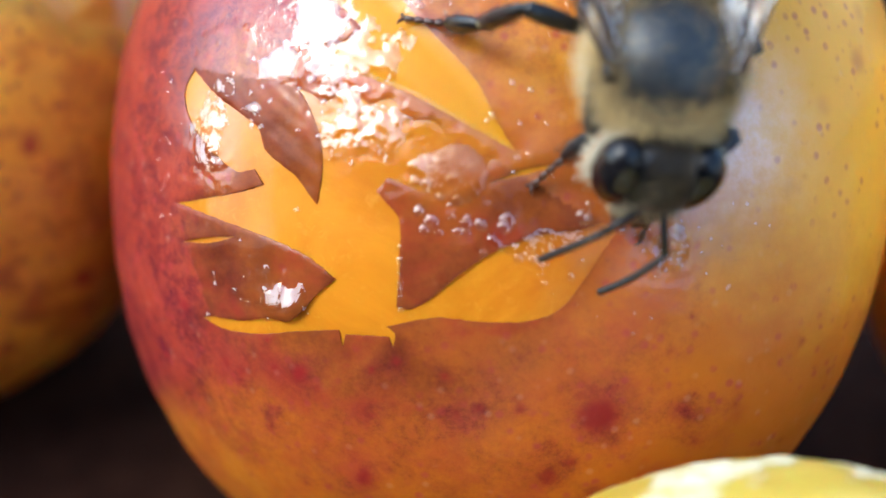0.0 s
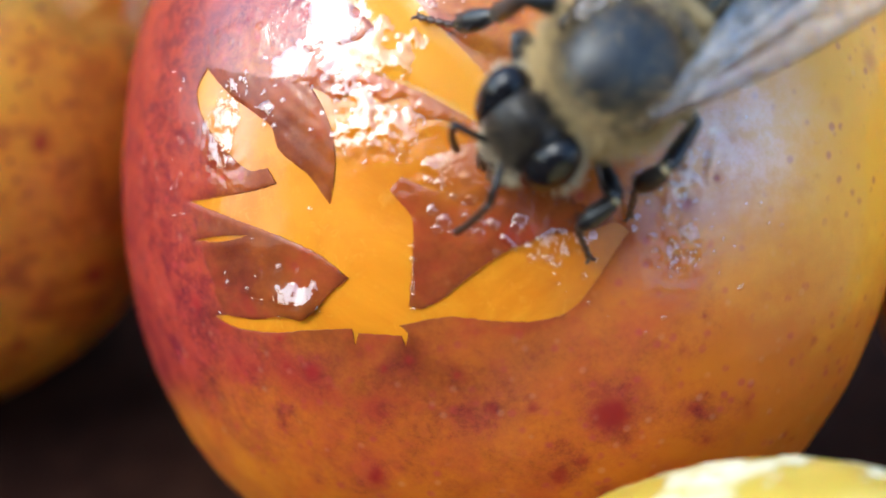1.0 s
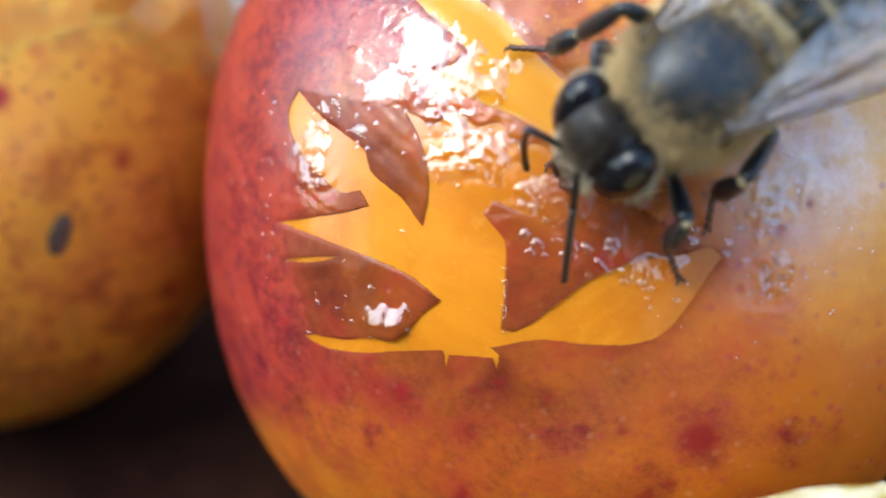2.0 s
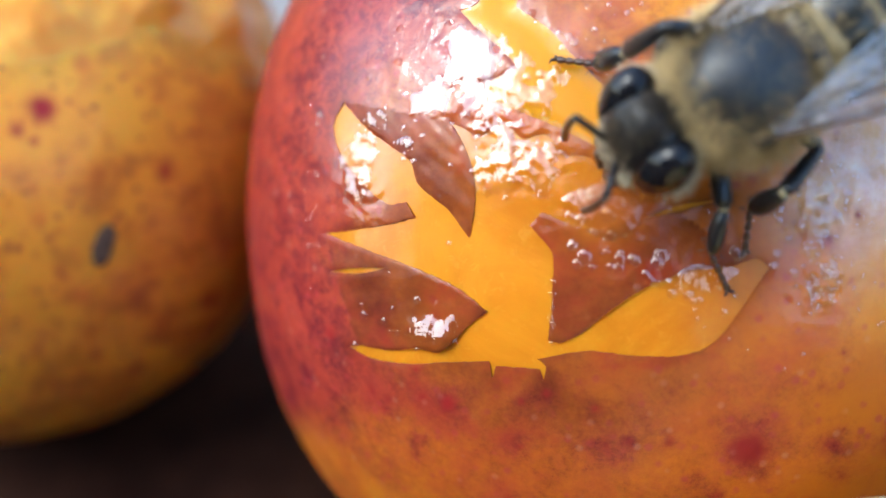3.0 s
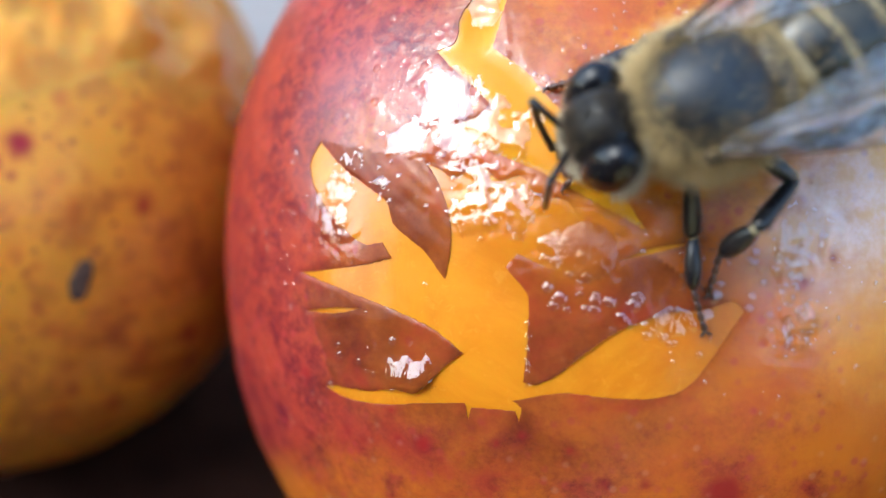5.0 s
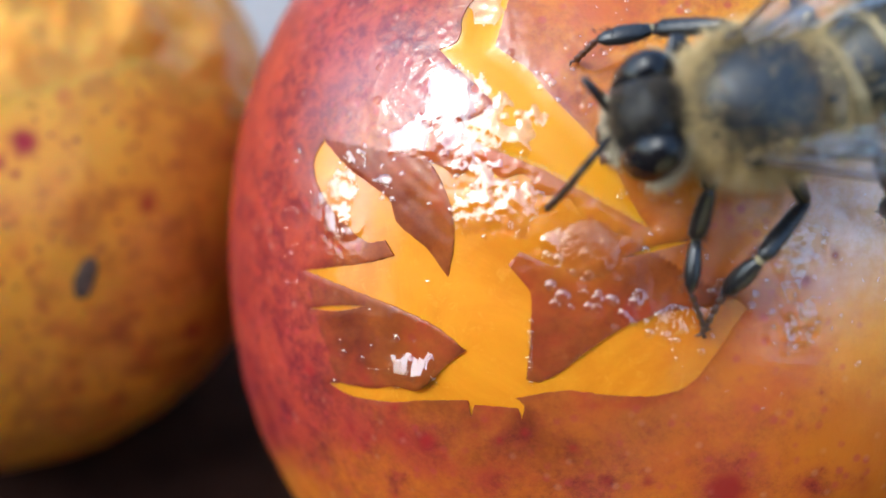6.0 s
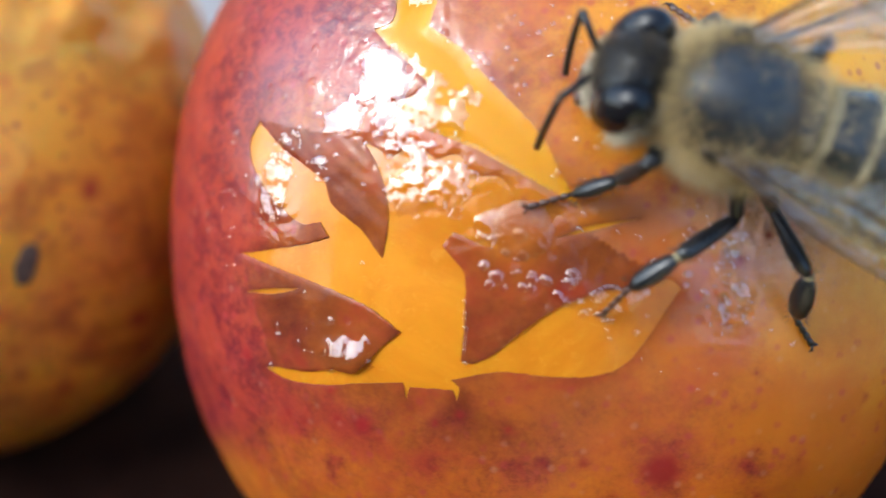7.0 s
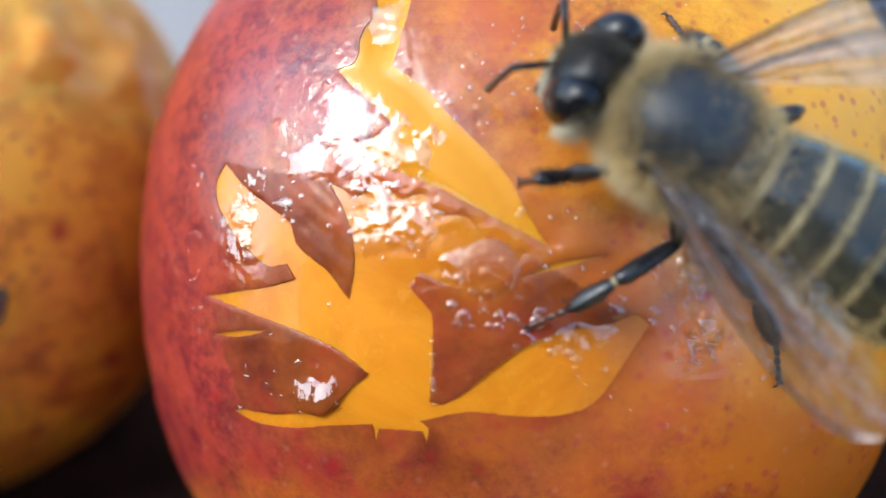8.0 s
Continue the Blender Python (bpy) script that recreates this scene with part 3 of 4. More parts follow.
        cover = cover - 0.6 * np.clip(np.hypot(uv[:, 0] - fu, (uv[:, 1] - fv) / squash) / r - 1.3, 0, 9)
        for some in islands([f for f in tris if cover[list(f)].mean() > 0.36], 30):
            sheet("juice_film", split, uv, some, top - 0.03 + 0.07 * np.clip((cover - 0.38) * 5, 0, 1) + (0.02 if closed > 1 else 0.045) * crease * np.clip((cover - 0.42) * 4, 0, 1), {}, FILM, root, "crumpled glassy film of juice")
    dome = np.clip(1 - ((uv[:, 0] + 5.3) ** 2 + (uv[:, 1] - 1.3) ** 2) / 13.0 + 0.06 * ripples(uv, 0.3, 95.0), 0, 1)
    sheet("blister", split, uv, [f for f in tris if dome[list(f)].min() > 0], 0.05 * slow + 0.01 + 0.17 * dome ** 0.5 + 0.012 * crease * dome, {}, BUBBLE, root, "clear bubble of loosened skin")
    return root


plum = split_plum()
BEAD = bmesh.new()
bmesh.ops.create_icosphere(BEAD, subdivisions=4, radius=1.0)
bmesh.ops.delete(BEAD, geom=[v for v in BEAD.verts if v.co.z < -0.05], context="VERTS")
for v in BEAD.verts:
    v.co.z = max(v.co.z, 0.0) ** 1.2
for f in BEAD.faces:
    f.smooth = True
bead = bpy.data.meshes.new("juice_droplet")
BEAD.to_mesh(bead)
BEAD.free()
bead.materials.append(JUICE)


def droplet(parent, surface, u, v, r, lift=0.0, flat=0.55):
    ob = new("juice_droplet", bead)
    ob.parent = parent
    p, nrm = surface.place(u, v, lift)
    ob.matrix_basis = Matrix.Translation(p) @ nrm.to_track_quat("Z", "Y").to_matrix().to_4x4() @ Matrix.Diagonal((r * MM, r * MM, r * MM * flat, 1))


def droplets():
    rng = random.Random(11)
    droplet(plum, split, -23.9, -2.7, 0.13, -0.13, 0.8)
    for u, v, su, sv, count, top in ((-3, -4.5, 6, 2.2, 18, 0.19), (3, -9, 3, 2, 9, 0.12), (-30, -11, 5, 3, 12, 0.12), (-19, 15, 4, 4, 16, 0.16), (12, -3, 3, 3, 10, 0.12),
                                     (2, 8, 5, 5, 12, 0.1), (-44, 2, 2, 9, 16, 0.08), (17, 1, 2.5, 3.5, 20, 0.1), (-17, 7, 4, 3, 14, 0.1), (-12, 19, 5, 3, 10, 0.13), (-6, 1, 3, 3, 9, 0.14), (-11.7, -10.5, 0.12, 2.6, 16, 0.07), (-29, 9, 4, 3, 18, 0.1),
                                     (-34, 12.5, 2, 2, 10, 0.09), (22, -4, 5, 5, 14, 0.07), (14, -14, 8, 4, 8, 0.07), (18.2, -7.2, 2.0, 2.4, 70, 0.075), (17.4, -2.5, 1.2, 3.4, 26, 0.08), (21, 3, 3, 3, 30, 0.07), (8, 26, 8, 6, 24, 0.08), (0, 21, 7, 6, 30, 0.07), (12, 20, 6, 6, 20, 0.06)):
        for k in range(count):
            a, b = rng.gauss(u, su * 0.7), rng.gauss(v, sv * 0.7)
            droplet(plum, split, a, b, top * rng.uniform(0.4, 1.35), rng.uniform(0.02, 0.05), rng.uniform(0.18, 0.42) * (1.7 if top == 0.075 else 1))


droplets()

# its neighbours --------------------------------------------------------------


def whole_plum(name, label, centre, axes, power, material, seed, wetness, moles=(), tears=(), flesh=None, group="plums in the tray"):
    surface = Plum(centre, axes, power, seed)
    root = thing(name, label, "plum", surface.frame, group)
    cuts = [jagged(list(o), 0.8, 0.12, seed) for o in tears]
    box = (-36, 4, 60, 50) if tears else (0, 0, 0, 0)
    uv, tris = layered(surface, box, 1.0 if tears else 0, 1.5, cuts)
    middle = np.array([uv[list(f)].mean(axis=0) for f in tris])
    hole = np.zeros(len(tris), bool)
    for o in cuts:
        hole |= inside(middle, o)
    slow = ripples(uv, 0.12, seed + 0.3)
    wet = np.full(len(uv), wetness)
    spot = np.zeros(len(uv))
    for u, v, r, s in moles:
        spot = np.maximum(spot, s * (0.6 * bell(uv, u, v, r * 0.75) + 0.4 * bell(uv, u, v, r * 1.6)))
    edge = gap_to(uv, cuts) if cuts else np.full(len(uv), 99.0)
    edge[np.hypot(*uv.T) > 85] = 99
    fields = {"bruise": np.exp(-edge / 1.0) * 0.25, "spot": spot, "wet": wet, "pale_sheen": np.zeros(len(uv)), "blush": np.full(len(uv), -0.15) + 0.45 * bell(uv, 30, -25, 26), "gold": 0.45 + 0.4 * bell(uv, 10, 20, 25)}
    lift = 0.1 * slow + 0.03 * ripples(uv, 0.6, seed)
    sheet("skin", surface, uv, [f for f, h in zip(tris, hole) if not h], lift, fields, material, root, "", 0.2 if cuts else 0.0)
    if cuts:
        near = [f for f, h in zip(tris, hole) if h or edge[list(f)].min() < 2.0]
        pulp = -0.06 + np.clip(edge / 5, 0, 1) * (0.6 * ripples(uv, 0.11, seed + 2) + 0.15 * ripples(uv, 0.3, seed + 5)) + 0.03 * ripples(uv, 0.7, seed + 9)
        sheet("flesh", surface, uv, near, pulp, {"wet": np.full(len(uv), 0.25)}, flesh, root, "lumpy wet golden flesh")
    return root, surface


GOLD_MOLES = [(4.2, 5.1, 2.2, 1.0), (23.7, -3.7, 2.0, 0.9), (41.7, 4.0, 2.0, 0.7), (37.3, -29.0, 2.6, 0.9), (23.8, -28.6, 1.5, 0.5), (12.0, -3.8, 1.6, 0.5), (15.3, -37.4, 1.6, 0.7),
              (24.2, -42.7, 2.4, 0.8), (8.8, -44.5, 1.4, 0.7), (0.4, 2.1, 1.6, 0.8), (18.1, -32.6, 1.0, 0.5), (27.0, -31.7, 1.6, 0.6), (8.2, -21.1, 1.6, 0.5), (19.0, -21.9, 1.2, 0.5), (19.9, 5.3, 0.9, 0.6)]
GOLD_TEARS = [[(-30, 8), (-14, 12), (-0.7, 11.3), (9.1, 13.9), (16.3, 16.4), (21.3, 19.3), (28.7, 17.0), (32.1, 13.4), (39.3, 15.9), (47.0, 14.1), (53, 20), (56, 34), (40, 44), (10, 46), (-20, 40), (-34, 22)]]
GOLD_MOLES = GOLD_MOLES + freckles(47, 60, -12, 58, -56, 10, 0.5, 1.2)
gold, gold_at = whole_plum("speckled_plum", "golden plum with red freckles and burst wet top", (-27.6, 6.49, -58.4), (14.8, 14.8, 14.8), 2.05, SKIN_GOLD, 8, 0.12, GOLD_MOLES, GOLD_TEARS, FLESH_GOLD)
yellow, yellow_at = whole_plum("yellow_plum", "pale yellow plum with whitish corky skin patches", (8.95, -17.3, -31.1), (11.8, 11.8, 11.8), 2.0, SKIN_YELLOW, 15, 0.1)
whole_plum("orange_plum", "plain orange plum lying in shade", (31.3, -0.2, -53.5), (12.3, 12.3, 12.3), 2.0, SKIN_GOLD, 21, 0.1)
whole_plum("olive_plum", "small dull yellow plum low in the tray", (-26.0, -14.5, -44.5), (6.2, 6.2, 6.2), 2.0, SKIN_OLIVE, 27, 0.1)

# corky crust on the yellow plum
uv, tris = layered(yellow_at, (0, 0, 0, 0), 0, 1.5, [])
crust = ripples(uv, 0.07, 3.3) + 0.6 * ripples(uv, 0.2, 5.1) + 0.45 * ripples(uv, 0.55, 8.7)
low = 0.1 * ripples(uv, 0.12, 15.3) + 0.03 * ripples(uv, 0.6, 15)
rows = [f for f in tris if crust[list(f)].mean() > 0.08 and np.hypot(*uv[f[0]]) < 84]
sheet("corky_crust", yellow_at, uv, rows, low + 0.01 + 0.06 * np.clip(crust, -0.2, 0.6), {}, CORK_PALE, yellow, "whitish dry crust on the skin")

# the dark scar of the golden plum
bm = bmesh.new()
ellipsoid(bm, (0, 0, 0), (0.44 * MM, 0.92 * MM, 0.06 * MM), None, 24, 14, lambda q: q * (1 + 0.25 * noise.noise(q * 4000)))
scar = part("scar", bm, CORK, gold, "dark grey corky scar")
at, nrm = gold_at.place(14.0, -16.0, 0.02)
across = Vector((0.15, 1, 0)).cross(nrm).normalized()
scar.matrix_basis = Matrix.Translation(at) @ Matrix((across, nrm.cross(across), nrm)).transposed().to_4x4()

# ---- tray, and unseen walls that shape the light ----


def slab(name, size, centre, material, label):
    bm = bmesh.new()
    bmesh.ops.create_cube(bm, size=1.0)
    bmesh.ops.scale(bm, vec=Vector(size) * MM, verts=bm.verts)
    bmesh.ops.bevel(bm, geom=bm.edges[:], offset=0.6 * MM, segments=2, affect="EDGES")
    ob = part(name, bm, material)
    for p in ob.data.polygons:
        p.use_smooth = False
    ob.location = Vector(centre) * MM
    return tagged(ob, label, "", "", "structure")


slab("floor", (400, 400, 6), (0, 40, -3), SOIL, "dark brown bottom of the fruit tray")
slab("wall_north", (150, 4, 60), (-45, 92, 30), BOARD, "pale grey board behind the plums")
# unseen dark walls, added to keep light off the plums' lower sides
slab("wall_south_shade", (224, 4, 110), (-88, -72, 55), SOIL, "unseen dark wall added to block light")
slab("wall_south_low_shade", (170, 4, 36), (109.5, -72, 18), SOIL, "low unseen dark wall added to block light")
slab("wall_west_shade", (4, 220, 26), (-150, 38, 13), SOIL, "unseen dark wall added to block light")
# unseen pale board, added to bounce light onto the right sides
slab("wall_east_bounce", (4, 160, 44), (84, 8, 22), BOARD, "unseen pale board added to bounce light")

# ---- the bee ----
# seconds; the thorax over the split plum at (u, v) and its height in millimetres; heading of the thorax and of the abdomen, degrees from the right
BEE = [
    (0.0, 14.1, 11.0, 2.7, -94, -99), (0.5, 10.3, 11.9, 2.7, -119, -113), (1.0, 8.6, 10.7, 2.7, -144, -131), (1.5, 6.9, 11.1, 2.7, -146, -132),
    (2.0, 6.8, 12.0, 2.7, -147, -135), (2.2, 6.1, 12.4, 2.7, -147, -136), (3.3, 7.1, 13.2, 2.7, -156, -143), (3.5, 8.7, 14.8, 2.8, -171, -150),
    (3.7, 6.6, 13.8, 2.8, -170, -148), (4.1, 7.3, 14.6, 2.8, -167, -144), (4.5, 6.5, 14.4, 2.8, -167, -141), (4.7, 4.8, 15.4, 2.8, -163, -141),
    (5.8, 10.2, 15.3, 2.8, -168, -150), (6.0, 9.9, 14.8, 2.8, -172, -153), (6.2, 8.6, 14.7, 2.8, -172, -158), (6.5, 16.8, 13.5, 2.8, -190, -182),
    (6.8, 16.4, 11.1, 2.8, -199, -198), (7.0, 14.3, 12.6, 2.8, -198, -204), (7.2, 14.3, 12.9, 2.8, -196, -204), (7.5, 13.0, 13.2, 2.8, -196, -205),
    (7.7, 13.8, 14.5, 2.9, -202, -208), (8.0, 13.1, 13.6, 2.9, -214, -213),
]
# where each foot stands on the plum: seconds, u, v
FEET = {
    "left_fore": [(0, 14.5, -6.2), (0.5, 7.9, -8.1), (2, 7.6, -7.9), (3.5, 8.0, -8.1), (4.5, 7.6, -8.2), (6, 7.3, -6.5), (6.5, 7.3, -6.7), (6.8, -4.1, 3.5), (7, -5.0, 3.6), (7.5, -2.4, 4.1), (8, -2.1, 11.0)],
    "left_mid": [(0, 20, 7), (0.5, 16, 4), (1, 12.1, -3.8), (2, 10.8, -2.4), (3.5, 9.1, -3.1), (4.5, 8.9, -2.1), (6, 7.3, -7.8), (6.5, 7.7, -7.8), (6.8, 9.2, -6.5), (7, 3.2, -8.1), (7.5, -0.8, -4.6), (8, -1.1, -5.1)],
    "left_hind": [(0, 23, 25), (1, 24, 26), (2, 25, 26), (3.5, 29, 22), (4.5, 30, 20), (6, 29.9, 3.0), (6.5, 27.0, -9.5), (7, 27.5, -11.8), (8, 27.7, -12.4)],
    "right_fore": [(0, 2.5, -0.3), (0.5, 2.3, -1.3), (1, -4.5, 2.4), (2, -7.3, 4.5), (3.5, -6.9, 10.0), (4.5, -8.6, 7.5), (6, -4.0, 11.1), (6.5, 3.0, 13.5), (7, 3.0, 15.4), (7.5, 1.4, 21.3), (8, 3.3, 23.5)],
    "right_mid": [(0, -11.5, 18.8), (2, -11.9, 18.3), (4.5, -10.9, 18.9), (6, -6.8, 22.7), (6.5, 12.2, 26.7), (7, 10.7, 26.5), (7.5, 10.6, 24.9), (8, 15.1, 29.7)],
    "right_hind": [(0, 6.6, 27.3), (1, 10.1, 25.6), (2, 11.2, 27.5), (3.5, 14.5, 29.3), (4.5, 15.1, 31.3), (6, 17.8, 30.1), (6.5, 25.0, 24.3), (6.8, 26.7, 18.6), (7, 25.0, 15.6), (7.5, 25.0, 13.7), (8, 25.0, 12.7)],
}
# the joints of the legs that show clearly: seconds, u, v and the height over the plum in millimetres
JOINTS = {
    "right_mid": {
        "toe": [(0, -11.6, 18.5, 0.1), (0.5, -11.6, 18.0, 0.1), (1, -11.4, 18.6, 0.1), (1.5, -11.6, 18.9, 0.1), (2, -11.6, 17.9, 0.1), (3.5, -11.8, 18.1, 0.1), (4, -11.3, 18.5, 0.1), (4.5, -11.1, 18.3, 0.1), (6, -7.1, 22.1, 0.1)],
        "heel": [(0, -6.4, 17.4, 0.3), (0.5, -6.6, 17.2, 0.5), (1, -6.8, 16.8, 0.6), (1.5, -6.7, 17.0, 0.3), (2, -7.1, 16.9, 0.7), (3.5, -7.2, 16.7, 0.6), (4, -6.5, 18.1, 0.7), (4.5, -6.1, 18.4, 0.6), (6, -4.6, 22.6, 1.3)],
        "ankle": [(0, -2.5, 16.0, 1.4), (0.5, -2.9, 17.0, 1.7), (1, -2.6, 16.5, 1.7), (1.5, -3.5, 16.5, 1.7), (2, -3.7, 16.8, 2.1), (3.5, -4.0, 16.1, 2.0), (4, -2.2, 19.9, 1.7), (4.5, -1.2, 21.4, 1.0), (6, 2.5, 23.6, 1.6)],
        "knee": [(0, 1.5, 15.5, 3.2), (0.5, 0.9, 16.5, 3.6), (1, 0.5, 15.9, 3.7), (1.5, -0.4, 16.2, 3.7), (2, 0.1, 17.2, 4.0), (3.5, -0.8, 16.5, 4.0), (4, 0.8, 20.0, 3.7), (4.5, 2.5, 21.5, 2.9), (6, 8.0, 21.7, 3.0)],
    },
    "left_mid": {
        "toe": [(1, 11.9, -3.6, 0.1), (1.5, 10.6, -3.2, 0.1), (2, 10.2, -2.4, 0.1), (3.5, 8.9, -3.8, 0.1), (4, 9.1, -3.0, 0.1), (4.5, 8.5, -2.0, 0.1), (6, 6.9, -8.1, 0.1), (6.5, 7.8, -8.0, 0.1), (6.8, 7.4, -7.0, 0.1), (7, 3.2, -8.1, 0.1), (7.5, -0.9, -4.3, 0.1), (8, -1.5, -5.2, 0.1)],
        "heel": [(1, 11.6, -0.5, 1.2), (1.5, 10.0, 0.7, 1.1), (2, 10.0, 1.7, 1.0), (3.5, 8.7, 1.1, 0.7), (4, 8.9, 1.6, 0.8), (4.5, 8.5, 2.7, 0.8), (6, 9.0, -3.3, 0.4), (6.5, 10.2, -3.7, 0.6), (6.8, 9.4, -4.0, 1.1), (7, 5.9, -4.6, 0.9), (7.5, 3.8, -2.8, 0.7), (8, 2.9, -3.1, 0.6)],
        "ankle": [(1, 13.1, 1.5, 2.7), (1.5, 11.7, 2.1, 2.6), (2, 11.3, 2.9, 2.6), (3.5, 10.5, 3.0, 2.1), (4, 10.0, 4.3, 2.3), (4.5, 10.4, 4.5, 2.3), (6, 11.7, 0.5, 1.4), (6.5, 13.0, -1.3, 1.9), (6.8, 12.3, -1.8, 2.4), (7, 10.3, -1.3, 1.5), (7.5, 8.0, -0.5, 1.6), (8, 7.6, -0.1, 1.2)],
        "knee": [(1, 17.2, 6.4, 1.6), (1.5, 16.0, 5.7, 1.1), (2, 15.5, 7.9, 1.5), (3.5, 15.5, 7.5, 1.1), (4, 14.7, 9.3, 1.4), (4.5, 15.1, 9.2, 1.3), (6, 16.6, 6.3, 1.1), (6.5, 19.6, 1.5, 1.3), (6.8, 18.5, 1.1, 1.5), (7, 16.7, 2.7, 1.0), (7.5, 14.7, 2.9, 1.2), (8, 14.2, 3.8, 0.9)],
    },
    "left_fore": {
        "toe": [(0.5, 7.5, -8.4, 0.1), (1, 7.8, -8.2, 0.1), (1.5, 7.5, -8.2, 0.1), (2, 7.5, -7.8, 0.1), (3.5, 7.6, -7.8, 0.1), (4, 7.4, -7.9, 0.1), (4.5, 7.8, -7.8, 0.1), (6, 7.4, -7.4, 0.1), (6.5, 7.3, -7.0, 0.1), (6.8, -5.5, 2.6, 0.1), (7, -5.3, 3.6, 0.1), (7.5, -2.7, 4.0, 0.1), (8, -1.9, 10.2, 0.8)],
        "heel": [(0.5, 7.5, -4.4, 1.1), (1, 5.9, -4.4, 1.0), (1.5, 5.0, -4.5, 0.9), (2, 5.4, -3.9, 0.9), (3.5, 5.1, -3.1, 0.5), (4, 5.9, -2.2, 0.3), (4.5, 6.3, -2.4, 0.3), (6, 5.3, -3.1, 0.8), (6.5, 7.1, -2.2, 0.8), (6.8, 1.5, 4.2, 0.3), (7, 1.5, 5.6, 0.3), (7.5, 0.3, 4.3, 1.3), (8, -0.1, 9.8, 2.2)],
        "ankle": [(0.5, 9.1, -3.1, 2.5), (1, 9.2, -1.4, 1.9), (1.5, 6.8, -2.0, 2.2), (2, 6.5, -1.1, 2.2), (3.5, 5.5, 2.4, 0.9), (4, 5.2, 3.1, 0.6), (4.5, 5.8, 3.1, 0.6), (6, 5.8, 3.2, 0.8), (6.5, 9.5, 2.9, 0.9), (6.8, 5.7, 5.6, 1.1), (7, 5.4, 6.7, 1.2), (7.5, 4.0, 6.0, 0.6), (8, 3.1, 10.9, 0.9)],
        "knee": [(0.5, 13.1, 0.3, 1.6), (1, 8.5, 2.3, 0.8), (1.5, 5.6, 3.1, 1.1), (2, 5.8, 3.7, 1.0), (3.5, 4.9, 8.3, 1.5), (4, 4.8, 8.8, 1.3), (4.5, 4.8, 8.2, 1.4), (6, 6.3, 7.6, 2.1), (6.5, 10.9, 7.4, 2.1), (6.8, 8.5, 7.2, 2.6), (7, 6.9, 7.5, 3.0), (7.5, 6.3, 7.3, 1.9), (8, 6.4, 10.5, 2.4)],
    },
    "left_hind": {
        "toe": [(6.8, 27.1, -12.2, 0.1), (7, 27.6, -12.0, 0.1), (7.5, 27.7, -12.2, 0.1), (8, 27.0, -12.4, 0.1)],
        "heel": [(6.8, 24.7, -8.5, 0.6), (7, 24.7, -8.4, 0.3), (7.5, 25.2, -8.5, 0.5), (8, 26.1, -7.7, 0.3)],
        "ankle": [(6.8, 25.8, -3.2, 1.5), (7, 23.9, -3.4, 1.3), (7.5, 24.0, -2.4, 0.6), (8, 23.1, -2.2, 0.6)],
        "knee": [(6.8, 21.0, 2.9, 1.4), (7, 20.7, 3.9, 0.8), (7.5, 19.0, 2.7, 1.1), (8, 18.4, 3.8, 0.8)],
    },
}
# where the tips of the feelers point, a millimetre over the plum
FEELERS = {
    "left": [(0, 9.5, -10.9), (0.5, 1.3, -9.2), (1, -6.4, -4.8), (1.5, -8.2, -3.6), (2, -5.1, -8.1), (3.3, -8.7, 3.0), (4.1, -9.3, 3.6), (4.5, -5.7, -0.4), (4.7, -8.9, 4.1), (5.8, -10.1, 8.6), (6, -9.5, 5.6), (6.2, -10.7, 7.5), (6.5, -3.6, 11.8), (7, -3.7, 9.8), (7.5, -6.9, 9.5), (8, -4.9, 19.8)],
    "right": [(0, 3.5, -7.5), (0.5, -3.2, -1.8), (1, -6.4, 3.7), (1.5, -7.9, 5.5), (2, -9.0, 4.3), (3.5, -10.2, 10.3), (4.5, -9.8, 10.4), (6, -3.3, 16.7), (6.5, 4.3, 17.1), (7, -0.8, 17.3), (7.5, 0.4, 18.1), (8, 2.0, 26.2)],
}
# seconds; spread of the left and of the right wing pair, their rise and the left pair's roll, in degrees
WINGS = [(0.0, 7, 20, 10, 16), (1.0, 3, 12, 10, 16), (2.2, 7, 8, 10, 16), (3.5, 1, 2, 12, 6), (4.5, -1, 6, 12, -4), (6.0, 2, 24, 12, -28), (6.6, 2, 30, 14, -38), (7.2, 8, 34, 12, -44), (7.5, 11, 38, 12, -46), (8.0, 16, 46, 10, -46)]
HEAD_AT = Vector((0, 2.95, -0.45))
WAIST = Vector((0, -1.9, -0.25))
HIPS = {"fore": (1.0, 1.2, -1.0), "mid": (1.15, -0.8, -1.0), "hind": (1.2, -1.5, -1.0)}
# femur, shin, heel and toes
LENGTHS = {"fore": (1.6, 1.8, 1.55, 1.5), "mid": (1.8, 2.2, 1.65, 1.45), "hind": (1.9, 2.2, 1.7, 1.3)}
SCAPE, FLAGELLUM = 1.25, 2.5
M3 = Matrix.Diagonal((MM, MM, MM, 1))


def scaled(bm):
    """From millimetres to metres."""
    bm.transform(M3)
    return bm


def scatter(count, centre, radii, keep, length, rng, lean=(0, 0, 0), turn=None, jitter=0.35):
    """Roots of hairs on an ellipsoid in millimetres. keep(d) gives the share kept and the length's factor for the unit direction d."""
    out = []
    while len(out) < count:
        d = Vector((rng.gauss(0, 1), rng.gauss(0, 1), rng.gauss(0, 1))).normalized()
        share, long = keep(d)
        if rng.random() > share:
            continue
        p = Vector((d.x * radii[0], d.y * radii[1], d.z * radii[2]))
        way = Vector((d.x / radii[0], d.y / radii[1], d.z / radii[2])).normalized()
        way = (way + Vector(lean) + Vector((rng.gauss(0, jitter), rng.gauss(0, jitter), rng.gauss(0, jitter)))).normalized()
        if turn:
            p, way = turn @ p, turn @ way
        out.append((p + Vector(centre), way * (length * long * rng.uniform(0.5, 1.15))))
    return out


def hairs(name, roots, width, material, parent, label):
